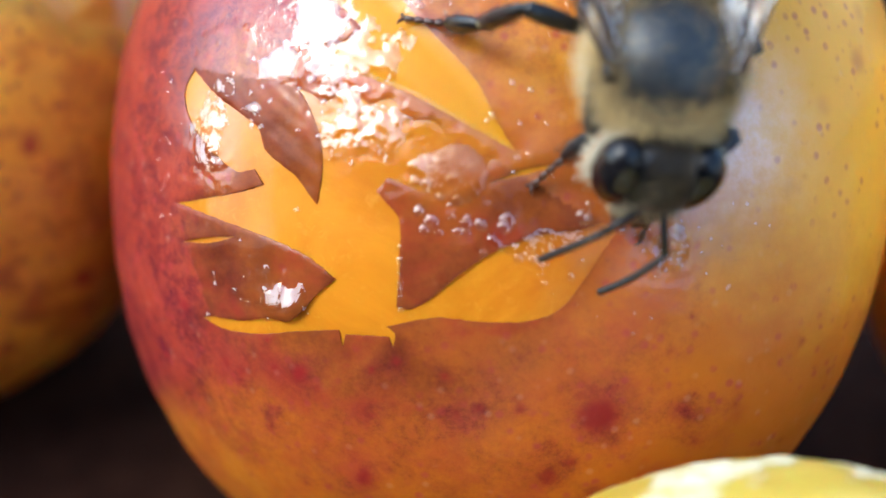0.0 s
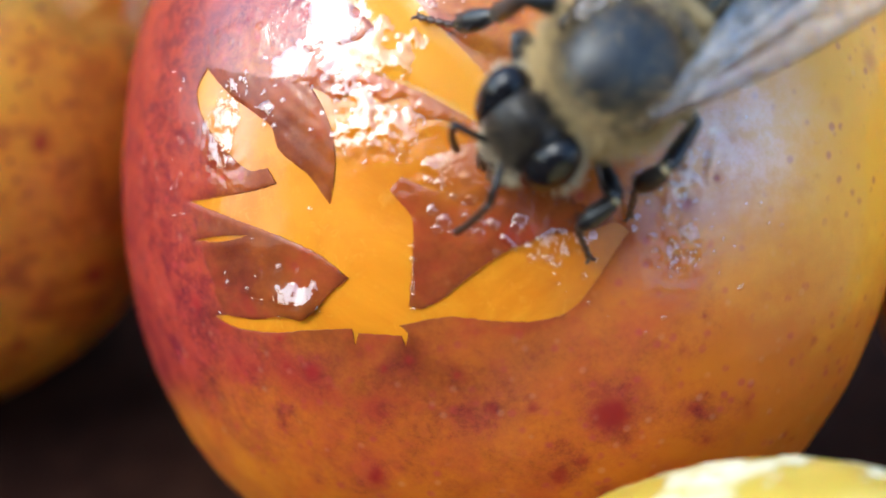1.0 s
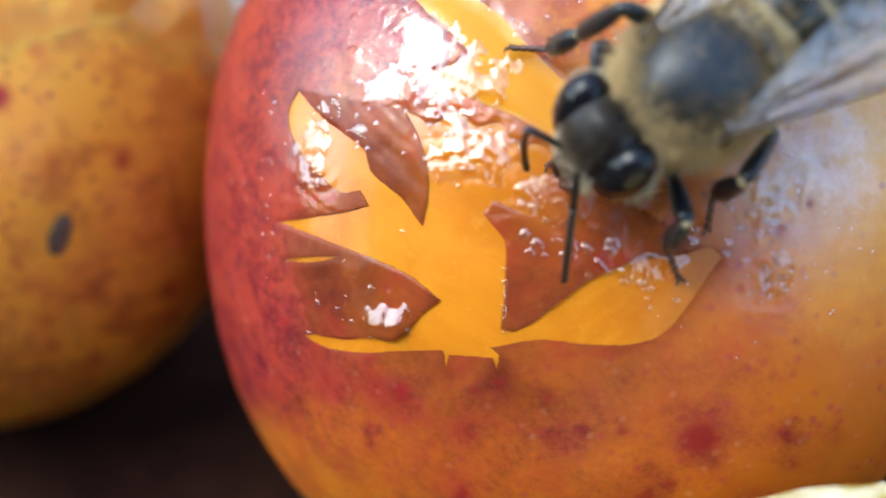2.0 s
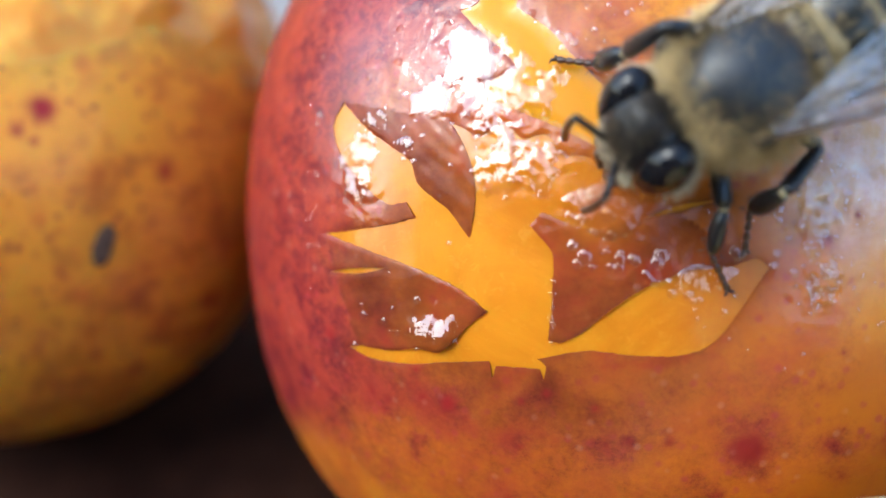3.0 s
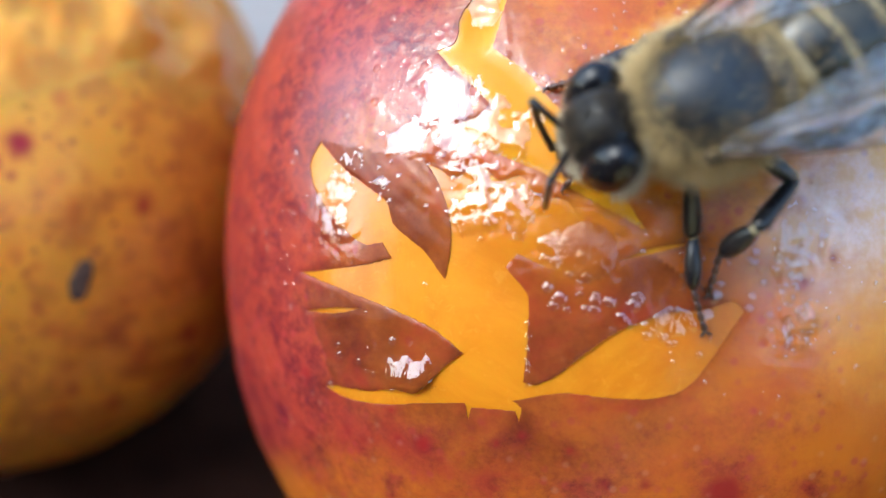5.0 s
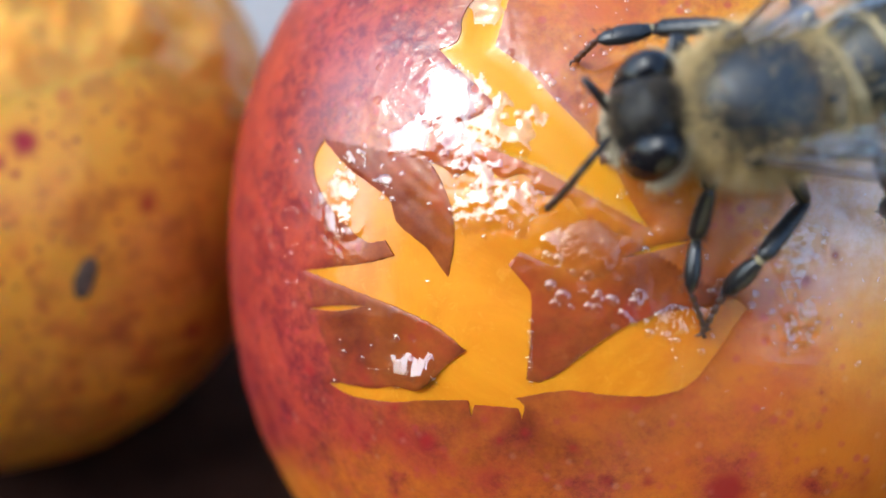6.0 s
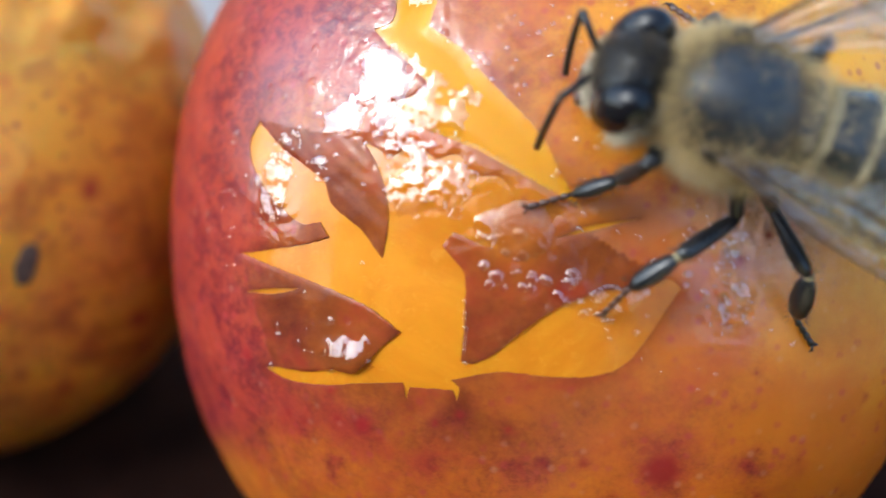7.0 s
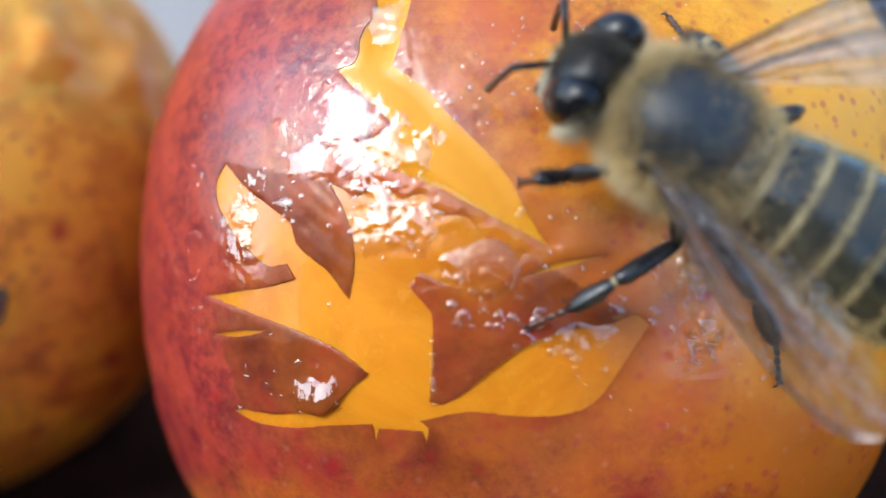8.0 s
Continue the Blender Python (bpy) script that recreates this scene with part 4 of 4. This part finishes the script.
    ob = part(name, scaled(hair_mesh(roots, width)), material, parent, label)
    return tagged(ob, kind="stuff")


def wing_mesh(length, width, sweep, cells):
    """A wing that reaches along -y from its root, its leading edge outwards at +x: membrane and vein meshes in millimetres."""
    def front(s):
        return width * (0.10 + 0.34 * math.sin(math.pi * min(1.0, s * 0.62)) ** 0.9) * (1 - s ** 9) ** 0.5

    def back(s):
        return -width * (0.05 + sweep * s ** 1.1 * (1 - 0.55 * s ** 3)) * (1 - s ** 8) ** 0.5

    bm = bmesh.new()
    rows, cols = 26, 9
    grid = []
    for i in range(rows + 1):
        s = i / rows
        row = []
        for j in range(cols + 1):
            f = j / cols
            x = back(s) + (front(s) - back(s)) * f
            z = 0.10 * math.sin(s * 3) + 0.05 * math.sin(f * 9 + s * 4) * s + 0.16 * (f - 0.4) ** 2
            row.append(bm.verts.new((x, -s * length, z)))
        grid.append(row)
    for a, b in zip(grid, grid[1:]):
        for j in range(cols):
            bm.faces.new((a[j], a[j + 1], b[j + 1], b[j]))
    veins = []

    def spot(s, f):
        x = back(s) + (front(s) - back(s)) * f
        return (x, -s * length, 0.10 * math.sin(s * 3) + 0.05 * math.sin(f * 9 + s * 4) * s + 0.16 * (f - 0.4) ** 2 + 0.012)

    def line(pts, r0, r1):
        fine = []
        for (s0, f0), (s1, f1) in zip(pts, pts[1:]):
            for k in range(5):
                fine.append(spot(s0 + (s1 - s0) * k / 5, f0 + (f1 - f0) * k / 5))
        fine.append(spot(*pts[-1]))
        veins.append(bmesh.new())
        tube(veins[-1], fine, [r0 + (r1 - r0) * k / (len(fine) - 1) for k in range(len(fine))], 5)

    line([(0.0, 0.9), (0.3, 0.985), (0.7, 0.985), (0.97, 0.9)], 0.065, 0.03)
    line([(0.02, 0.75), (0.3, 0.86), (0.6, 0.9)], 0.036, 0.02)
    line([(0.02, 0.5), (0.35, 0.62), (0.62, 0.66), (0.9, 0.72)], 0.028, 0.012)
    line([(0.02, 0.3), (0.35, 0.34), (0.66, 0.3), (0.86, 0.32)], 0.025, 0.012)
    for a, b in cells:
        line([a, b], 0.022, 0.018)
    return bm, veins


def bristles(bm, length, r0, grow, count, rng):
    for i in range(count):
        y, an = rng.uniform(0.1, 1.0) * length, rng.uniform(0, math.tau)
        r = r0 + grow * y / length
        way = Vector((math.cos(an), 0.7, math.sin(an))).normalized() * rng.uniform(0.1, 0.26)
        foot = Vector((r * 0.8 * math.cos(an), y, r * math.sin(an)))
        tube(bm, [foot, foot + way], [0.012, 0.003], 3)


def build_bee():
    rng = random.Random(5)
    root = thing("honey_bee", "dark honey bee with tawny fur standing on the split plum", "bee", Matrix())
    bm = bmesh.new()
    ellipsoid(bm, (0, 0, 0), (1.88, 2.1, 1.82), None, 48, 32, lambda p: Vector((p.x * (1 - 0.06 * p.y), p.y, p.z * (0.93 if p.z > 0 else 1))))
    part("thorax", scaled(bm), NOTUM, root, "slate-dark bald back of the thorax")
    bm = bmesh.new()
    ellipsoid(bm, (0, -1.75, 0.75), (1.25, 0.55, 0.5), None, 32, 16)
    part("scutellum", scaled(bm), TERGITE, root)

    # a dense collar and sides; the middle of the back is nearly bare
    def fur(d):
        bald = 1 - math.exp(-((d.x / 0.86) ** 2 + ((d.y + 0.03) / 0.9) ** 2) ** 3)
        return (1.0, 1.0) if d.z < 0.1 else (max(0.07, bald), 0.3 + 0.7 * bald)
    hairs("thorax_hair", scatter(11000, (0, 0, 0), (1.85, 2.05, 1.72), fur, 0.82, rng, (0, 0, 0.1)), 0.008, HAIR, root, "tawny fur round the thorax")
    hairs("back_hair", scatter(1500, (0, 0, 0), (1.93, 2.13, 1.72), lambda d: (min(1.0, 0.02 + (d.x * d.x + d.y * d.y) * 1.1), 1) if d.z > 0.2 else (0, 1), 0.42, rng, (0, -0.3, 0.1)), 0.008, HAIR_BROWN, root, "short brown down on the back")
    hairs("belly_hair", scatter(4000, (0, 0, -0.2), (1.75, 2.0, 1.6), lambda d: (1, 1) if d.z < 0.15 else (0, 1), 0.95, rng), 0.0085, HAIR_PALE, root, "pale fur under the thorax")
    hairs("neck_hair", scatter(900, (0, 1.5, 0.2), (1.5, 0.7, 1.3), lambda d: (1, 1) if d.y > -0.2 else (0, 1), 0.5, rng, (0, 0.2, 0.2)), 0.0085, HAIR, root, "tawny collar behind the head")
    hairs("waist_hair", scatter(800, (0, -1.7, 0.35), (1.6, 0.65, 0.9), lambda d: (1, 1) if d.y < 0.3 and d.z > -0.5 else (0, 1), 0.5, rng, (0, -0.4, 0.2)), 0.0085, HAIR, root, "tawny fringe before the waist")

    # the head, seen with its face turned half up
    head = part("head", head_mesh(), CHITIN, root, "black head with a hairy pale face")
    face = Euler((radians(10), 0, 0)).to_matrix()
    for side in (-1, 1):
        bm = bmesh.new()
        ellipsoid(bm, face @ Vector((side * 1.0, 0.03, 0.16)), (0.78, 0.83, 1.32), face @ Euler((0, radians(side * 12), radians(side * -16))).to_matrix(), 36, 24)
        part("eye", scaled(bm), EYE_BLACK, head, "glossy black compound eye")
        bm = bmesh.new()
        tube(bm, [face @ Vector((side * 0.5, 0.5, -1.25)), face @ Vector((side * 0.42, 0.72, -1.6)), face @ Vector((side * 0.12, 0.78, -1.85))], [0.22, 0.2, 0.08], 10)
        part("mandible", scaled(bm), RUST, head)
    for x, z in ((0, 1.05), (-0.2, 1.2), (0.2, 1.2)):
        bm = bmesh.new()
        ellipsoid(bm, face @ Vector((x, 0.36, z)), (0.1, 0.1, 0.1), None, 12, 8)
        part("ocellus", scaled(bm), EYE_BLACK, head)
    bm = bmesh.new()
    tube(bm, [face @ Vector(p) for p in ((0, 0.35, -1.35), (0, 0.5, -1.9), (0, 0.45, -2.5), (0, 0.2, -3.0))], [0.26, 0.22, 0.13, 0.06], 12)
    part("proboscis", scaled(bm), RUST, head, "reddish brown tongue sheath")
    roots = scatter(1500, (0, 0, 0), (1.62, 0.9, 1.56), lambda d: (1, 1) if abs(d.x) < 0.5 and d.z < 0.1 and d.y > 0.1 else (0, 1), 0.38, rng, (0, 0.1, -0.2), face)
    hairs("face_hair", roots, 0.0085, HAIR_PALE, head, "short pale fur on the face")
    roots = scatter(2600, (0, -0.15, 0), (1.72, 0.85, 1.56), lambda d: (1, 1) if d.y < 0.1 and (d.z < 0.7) else (0, 1), 0.5, rng, (0, -0.2, 0), face)
    hairs("head_hair", roots, 0.0085, HAIR_PALE, head, "pale fringe behind the eyes")
    roots = scatter(1400, (0, 0, 0), (1.25, 1.0, 1.5), lambda d: (1, 1) if d.z > -0.1 and abs(d.x) < 0.45 else (0, 1), 0.5, rng, (0, 0, 0.3), face)
    hairs("crown_hair", roots, 0.0085, HAIR_DARK, head, "dark brown tuft on the crown")

    # abdomen: overlapping rings
    def girth(s):
        return (0.42 + 0.58 * math.sin(math.pi * min(1, 0.12 + s * 0.80)) ** 0.75) * (1 if s < 0.75 else 1 - ((s - 0.75) / 0.27) ** 2 * 0.75)
    length, rings = 7.0, 6
    band_roots = []
    for k in range(rings):
        bm = bmesh.new()
        s0, s1 = k / rings, (k + 1.12) / rings
        loops = []
        steps = 8
        for i in range(steps + 1):
            s = s0 + (min(s1, 1.0) - s0) * i / steps
            flare = 0.965 + 0.05 * i / steps
            g = girth(s) * flare
            y, z = -2.15 - s * length, -0.25 - 0.9 * s * s
            loops.append([bm.verts.new((2.1 * g * math.cos(a), y, z + 1.85 * g * math.sin(a))) for a in (math.tau * j / 40 for j in range(40))])
        for a, b in zip(loops, loops[1:]):
            for j in range(40):
                bm.faces.new((a[j], b[j], b[(j + 1) % 40], a[(j + 1) % 40]))
        bm.faces.new(loops[0])
        bm.faces.new(loops[-1][::-1])
        bm.transform(Matrix.Translation((0, -WAIST.y, -WAIST.z)))
        if k == 0:
            abdomen = part("abdomen", scaled(bm), TERGITE, root, "brown-black abdomen with thin tan bands")
        else:
            part("tergite", scaled(bm), TERGITE, abdomen)
        # a pale felt band along the front of each ring
        bm = bmesh.new()
        loops = []
        for i in range(3):
            s = s0 + 0.004 + 0.022 * i
            g = girth(s) * (0.978 + 0.016 * (i == 1) + 0.008 * i)
            y, z = -2.15 - s * length, -0.25 - 0.9 * s * s
            loops.append([bm.verts.new((2.12 * g * math.cos(a), y, z + 1.87 * g * math.sin(a))) for a in (math.pi * (j / 24 * 1.3 - 0.15) for j in range(25))])
        for a, b in zip(loops, loops[1:]):
            for j in range(24):
                bm.faces.new((a[j], b[j], b[j + 1], a[j + 1]))
        bm.transform(Matrix.Translation((0, -WAIST.y, -WAIST.z)))
        part("felt_band", scaled(bm), FELT, abdomen, "tan felt band")
        for i in range(600 if k else 350):
            a = math.pi * rng.uniform(-0.2, 1.2)
            s = s0 + rng.uniform(-0.02, 0.045 if k else 0.1)
            g = girth(s) * 0.98
            p = Vector((2.1 * g * math.cos(a), -2.15 - s * length, -0.25 - 0.9 * s * s + 1.85 * g * math.sin(a)))
            way = Vector((math.cos(a) * 0.6 + rng.gauss(0, 0.2), -0.75, math.sin(a) * 0.6 + rng.gauss(0, 0.2))).normalized()
            band_roots.append((p - WAIST, way * rng.uniform(0.16, 0.36)))
    for i in range(2200):
        side, s = rng.choice((-1, 1)), rng.uniform(0.02, 0.95)
        a = math.pi / 2 - side * math.pi * rng.uniform(0.36, 0.62)
        g = girth(s) * 0.98
        p = Vector((2.1 * g * math.cos(a), -2.15 - s * length, -0.25 - 0.9 * s * s + 1.85 * g * math.sin(a)))
        way = Vector((math.cos(a) + rng.gauss(0, 0.25), -0.5, math.sin(a) + rng.gauss(0, 0.25))).normalized()
        band_roots.append((p - WAIST, way * rng.uniform(0.2, 0.5)))
    hairs("abdomen_hair", band_roots, 0.0085, HAIR, abdomen, "tawny hair bands of the abdomen")

    # wings
    fore_cells = [((0.33, 0.62), (0.36, 0.34)), ((0.5, 0.64), (0.55, 0.32)), ((0.62, 0.66), (0.6, 0.9)), ((0.6, 0.9), (0.88, 0.96)), ((0.75, 0.69), (0.72, 0.31)), ((0.66, 0.3), (0.6, 0.08)),
                  ((0.36, 0.34), (0.4, 0.06)), ((0.7, 0.68), (0.84, 0.93)), ((0.55, 0.32), (0.72, 0.66))]
    hind_cells = [((0.4, 0.63), (0.42, 0.32)), ((0.6, 0.66), (0.62, 0.3)), ((0.45, 0.33), (0.5, 0.06))]
    wings = {}
    for name, side in (("left", -1), ("right", 1)):
        for kind, (size, width, sweep, cells) in {"fore": (9.0, 3.0, 0.62, fore_cells), "hind": (6.3, 2.0, 0.75, hind_cells)}.items():
            skin, veins = wing_mesh(size, width, sweep, cells)
            flip = Matrix.Diagonal((side, 1, 1, 1))
            for b in (skin, *veins):
                b.transform(flip)
                if side < 0:
                    bmesh.ops.reverse_faces(b, faces=b.faces)
            wing = part(kind + "wing", scaled(skin), WING, root, "clear glossy wing membrane")
            for v in veins:
                part("vein", scaled(v), VEIN, wing)
            wings[name, kind] = wing
        bm = bmesh.new()
        ellipsoid(bm, (side * 1.66, 0.5, 0.8), (0.25, 0.34, 0.22), None, 16, 12)
        part("tegula", scaled(bm), CHITIN, root, "small dark wing-base scale")

    legs = {}
    for name in FEET:
        side, kind = name.split("_")
        a, b, c, d = LENGTHS[kind]
        wide = 1.15 if kind == "hind" else 1.0
        bm = bmesh.new()
        tube(bm, [(0, -0.15, 0), (0, 0.1 * a, 0), (0, 0.3 * a, 0), (0, 0.65 * a, 0), (0, 0.93 * a, 0), (0, a, 0)], [0.2, 0.25, 0.28, 0.3 * wide, 0.25, 0.17], 14, 0.85)
        femur = part("leg", scaled(bm), LEG, root)
        bm = bmesh.new()
        tube(bm, [(0, -0.08, 0), (0, 0.05 * b, 0), (0, 0.25 * b, 0), (0, 0.6 * b, 0), (0, 0.88 * b, 0), (0, b, 0)], [0.13, 0.2, 0.25, 0.29 * wide, 0.27 * wide, 0.16], 14, 0.8)
        bristles(bm, b, 0.16, 0.11, 130, rng)
        tibia = part("tibia", scaled(bm), LEG, femur, "dark bristly shin")
        bm = bmesh.new()
        tube(bm, [(0, -0.05, 0), (0, 0.02, 0), (0, 0.07, 0)], [0.15, 0.18, 0.16], 12, 0.85)
        ring = part("joint", scaled(bm), BAND, femur, "pale joint of the leg")
        bm = bmesh.new()
        tube(bm, [(0, 0, 0), (0, 0.06 * c, 0), (0, 0.25 * c, 0), (0, 0.55 * c, 0), (0, 0.85 * c, 0), (0, c, 0)], [0.12, 0.2, 0.29 * wide, 0.34 * wide, 0.26 * wide, 0.11], 14, 0.72)
        bristles(bm, c, 0.22, 0.06, 110, rng)
        heel = part("heel", scaled(bm), LEG, femur, "broad bristly heel")
        bm = bmesh.new()
        at = 0.0
        while at < 0.8:
            tube(bm, [(0, at * d, 0), (0, (at + 0.08) * d, 0), (0, (at + 0.19) * d, 0), (0, (at + 0.225) * d, 0)], [0.06, 0.085, 0.115, 0.07], 10)
            at += 0.22
        for s in (-1, 1):
            tube(bm, [(0, 0.9 * d, 0), (s * 0.12, 0.98 * d, 0.03), (s * 0.17, 1.03 * d, -0.08)], [0.06, 0.05, 0.015], 8)
        tarsus = part("tarsus", scaled(bm), LEG if kind == "hind" else RUST, femur, "rust-brown jointed foot" if kind != "hind" else "")
        legs[name] = (femur, tibia, ring, heel, tarsus)
    feelers = {}
    for name in FEELERS:
        bm = bmesh.new()
        tube(bm, [(0, 0, 0), (0, 0.08, 0), (0, 0.6, 0), (0, SCAPE, 0)], [0.09, 0.1, 0.105, 0.12], 12)
        scape = part("feeler", scaled(bm), CHITIN, root)
        bm = bmesh.new()
        at, size = 0.0, FLAGELLUM / 11
        pts, rad = [], []
        for k in range(11):
            bend = lambda y: 0.09 * math.sin(y / FLAGELLUM * math.pi)
            pts += [(0, at + 0.02, bend(at)), (0, at + size * 0.85, bend(at + size)), (0, at + size * 0.97, bend(at + size))]
            rad += [0.105, 0.115, 0.09]
            at += size
        pts.append((0, at + 0.06, 0))
        rad.append(0.03)
        tube(bm, pts, rad, 12)
        feelers[name] = (scape, part("flagellum", scaled(bm), LEG, scape, "ringed dull grey-black feeler"))
    return root, head, abdomen, wings, legs, feelers


def head_mesh():
    """Rounded triangular head in millimetres, face towards +y."""
    bm = bmesh.new()
    face = Euler((radians(10), 0, 0)).to_matrix()

    def warp(p):
        taper = 1 - 0.16 * max(0, -p.z)
        return Vector((p.x * taper, p.y + 0.10 * math.cos(p.x) - 0.12 * p.z * p.z * 0.4, p.z * (1.0 if p.z > 0 else 1.05)))
    ellipsoid(bm, (0, 0, 0), (1.54, 0.98, 1.5), face, 40, 28, warp)
    ellipsoid(bm, face @ Vector((0, 0.62, -0.75)), (0.72, 0.42, 0.62), face, 24, 16)
    return scaled(bm)


bee, bee_head, bee_abdomen, bee_wings, bee_legs, bee_feelers = build_bee()

# ---- how the bee moves ----


def between(rows, t):
    """The values of a table at t."""
    if t <= rows[0][0] or t >= rows[-1][0]:
        return list((rows[0] if t <= rows[0][0] else rows[-1])[1:])
    k = next(i for i in range(len(rows) - 1) if rows[i + 1][0] > t)
    span, out = rows[k + 1][0] - rows[k][0], []
    f = (t - rows[k][0]) / span

    def slope(i, j):
        """Smooth through the row, level where the values turn back."""
        if i == 0 or i == len(rows) - 1:
            return 0.0
        a = (rows[i][j] - rows[i - 1][j]) / (rows[i][0] - rows[i - 1][0])
        b = (rows[i + 1][j] - rows[i][j]) / (rows[i + 1][0] - rows[i][0])
        return 0.0 if a * b <= 0 else 2 * a * b / (a + b)
    for j in range(1, len(rows[0])):
        p, q, m, n = rows[k][j], rows[k + 1][j], slope(k, j) * span, slope(k + 1, j) * span
        out.append(p * (2 * f ** 3 - 3 * f * f + 1) + m * (f ** 3 - 2 * f * f + f) + q * (3 * f * f - 2 * f ** 3) + n * (f ** 3 - f * f))
    return out


def bee_pose(u, v, height, heading):
    p, up = split.place(u, v, height)
    a = radians(heading)
    ahead = Vector((math.cos(a), math.sin(a), -(math.cos(a) * up.x + math.sin(a) * up.y) / up.z)).normalized()
    turn = Matrix((ahead.cross(up), ahead, up)).transposed().to_4x4()
    return split.frame @ Matrix.Translation(p) @ turn


def bone(p, q, pole, past=None):
    """A pose at p with y towards q and z near the pole, or, after an earlier pose, with as little twist as can be."""
    y = (q - p).normalized()
    x = y.cross(pole)
    if past:
        x = past[-1].to_quaternion() @ Vector((1, 0, 0))
        x = x - y * x.dot(y)
    x = (x if x.length > 1e-6 else y.orthogonal()).normalized()
    pose_now = Matrix.Translation(p * MM) @ Matrix((x, y, x.cross(y))).transposed().to_4x4()
    if past is not None:
        past.append(pose_now)
    return pose_now


def bend(p, q, a, b, pole):
    """The joint between two bones of lengths a and b from p to q, bent towards the pole, and the end that they reach."""
    d = q - p
    reach = min(max(d.length, abs(a - b) + 0.05), (a + b) * 0.995)
    way = d.normalized()
    k = (a * a - b * b + reach * reach) / (2 * reach)
    side = pole - way * pole.dot(way)
    side.normalize()
    return p + way * k + side * math.sqrt(max(a * a - k * k, 0)), p + way * reach


def motions():
    """Keys the bee's walk and the turns of its head, feelers, wings and legs."""
    times = [k / 10 for k in range(81)]
    path = [(t, *between(BEE, t)) for t in times]
    where = {r[0]: bee_pose(*r[1:5]) for r in path}
    walk(bee, [(t, where[t]) for t in times])
    nod = {}
    rear = []
    for t, u, v, h, body, tail in path:
        yaw = tail - body
        nod[t] = pose(*(HEAD_AT * MM), float(np.interp(t, (0, 2.2, 3.5, 8), (6, 8, 1, -2))), float(np.interp(t, (0, 1, 8), (-6, 8, 8))), -yaw * 0.12)
        rear.append((t, pose(*(WAIST * MM), 0, 0, yaw)))
    walk(bee_head, [(t, nod[t]) for t in times])
    walk(bee_abdomen, rear)

    def local(t, u, v, lift):
        p, nrm = split.place(u, v, lift)
        back = where[t].inverted() @ split.frame
        return back @ p / MM, (back.to_3x3() @ nrm).normalized()

    for name, (scape, tip) in bee_feelers.items():
        s = -1 if name == "left" else 1
        first, second = [], []
        past = [], []
        for t in times:
            root = nod[t] @ (Vector((s * 0.3, 0.98, 0.1)) * MM) / MM
            goal, nrm = local(t, *between(FEELERS[name], t), 1.0)
            pole = nod[t].to_3x3() @ Vector((s * 0.7, 0.6, 0.6))
            elbow, end = bend(root, goal, SCAPE, FLAGELLUM, pole)
            a, b = bone(root, elbow, pole, past[0]), bone(elbow, end, pole, past[1])
            first.append((t, a))
            second.append((t, a.inverted() @ b))
        walk(scape, first)
        walk(tip, second)
    for name, (femur, tibia, ring, heel, tarsus) in bee_legs.items():
        side, kind = name.split("_")
        s = -1 if side == "left" else 1
        a, b, c, d = LENGTHS[kind]
        hip = Vector((s * HIPS[kind][0], HIPS[kind][1], HIPS[kind][2]))
        rows = {ob: [] for ob in (femur, tibia, ring, heel, tarsus)}
        seen = JOINTS.get(name)
        past = {ob: [] for ob in rows}
        for t in times:
            pole = Vector((s * {"fore": 0.9, "mid": 0.9, "hind": 0.5}[kind], {"fore": 0.35, "mid": -0.6, "hind": -0.9}[kind], {"fore": 0.6, "mid": 0.9, "hind": 0.3}[kind]))
            if seen and seen["toe"][0][0] <= t <= seen["toe"][-1][0]:
                toe, heel_at, ankle, knee = (local(t, *between(seen[j], t))[0] for j in ("toe", "heel", "ankle", "knee"))
                heel_at = toe + (heel_at - toe).normalized() * d
                ankle = heel_at + (ankle - heel_at).normalized() * c
                knee = ankle + (knee - ankle).normalized() * b
            else:
                toe, nrm = local(t, *between(FEET[name], t), 0.08)
                if name == "right_hind" or name == "right_mid" and t > 6.2:
                    pole.z = -0.6
                way = hip - toe
                way = (way - nrm * way.dot(nrm)).normalized()
                heel_at = toe + (way * 0.86 + nrm * 0.5).normalized() * d
                ankle = heel_at + (way * 0.6 + nrm * 0.8).normalized() * c
                knee, ankle = bend(hip, ankle, a, b, pole)
                heel_at = ankle + (heel_at - ankle).normalized() * c
                toe = heel_at + (toe - heel_at).normalized() * d
            start = knee + (hip - knee).normalized() * a
            upper = bone(start, knee, pole, past[femur])
            back = upper.inverted()
            rows[femur].append((t, upper))
            rows[tibia].append((t, back @ bone(knee, ankle, pole, past[tibia])))
            rows[ring].append((t, back @ bone(ankle, heel_at, pole, past[ring])))
            rows[heel].append((t, back @ bone(ankle, heel_at, pole, past[heel])))
            rows[tarsus].append((t, back @ bone(heel_at, toe, pole, past[tarsus])))
        for ob, keys in rows.items():
            walk(ob, keys)
    for (side, kind), wing in bee_wings.items():
        s = -1 if side == "left" else 1
        rows = []
        for t, left, right, rise, roll in WINGS:
            spread = left if side == "left" else right
            x, y, z = (1.55, 0.3, 1.05) if kind == "fore" else (1.5, -0.25, 0.9)
            rows.append((t, pose(s * x * MM, y * MM, z * MM, -rise * 0.4 - (0 if kind == "fore" else 2), roll if side == "left" else 14, s * (spread - (0 if kind == "fore" else 6)))))
        walk(wing, rows)


motions()
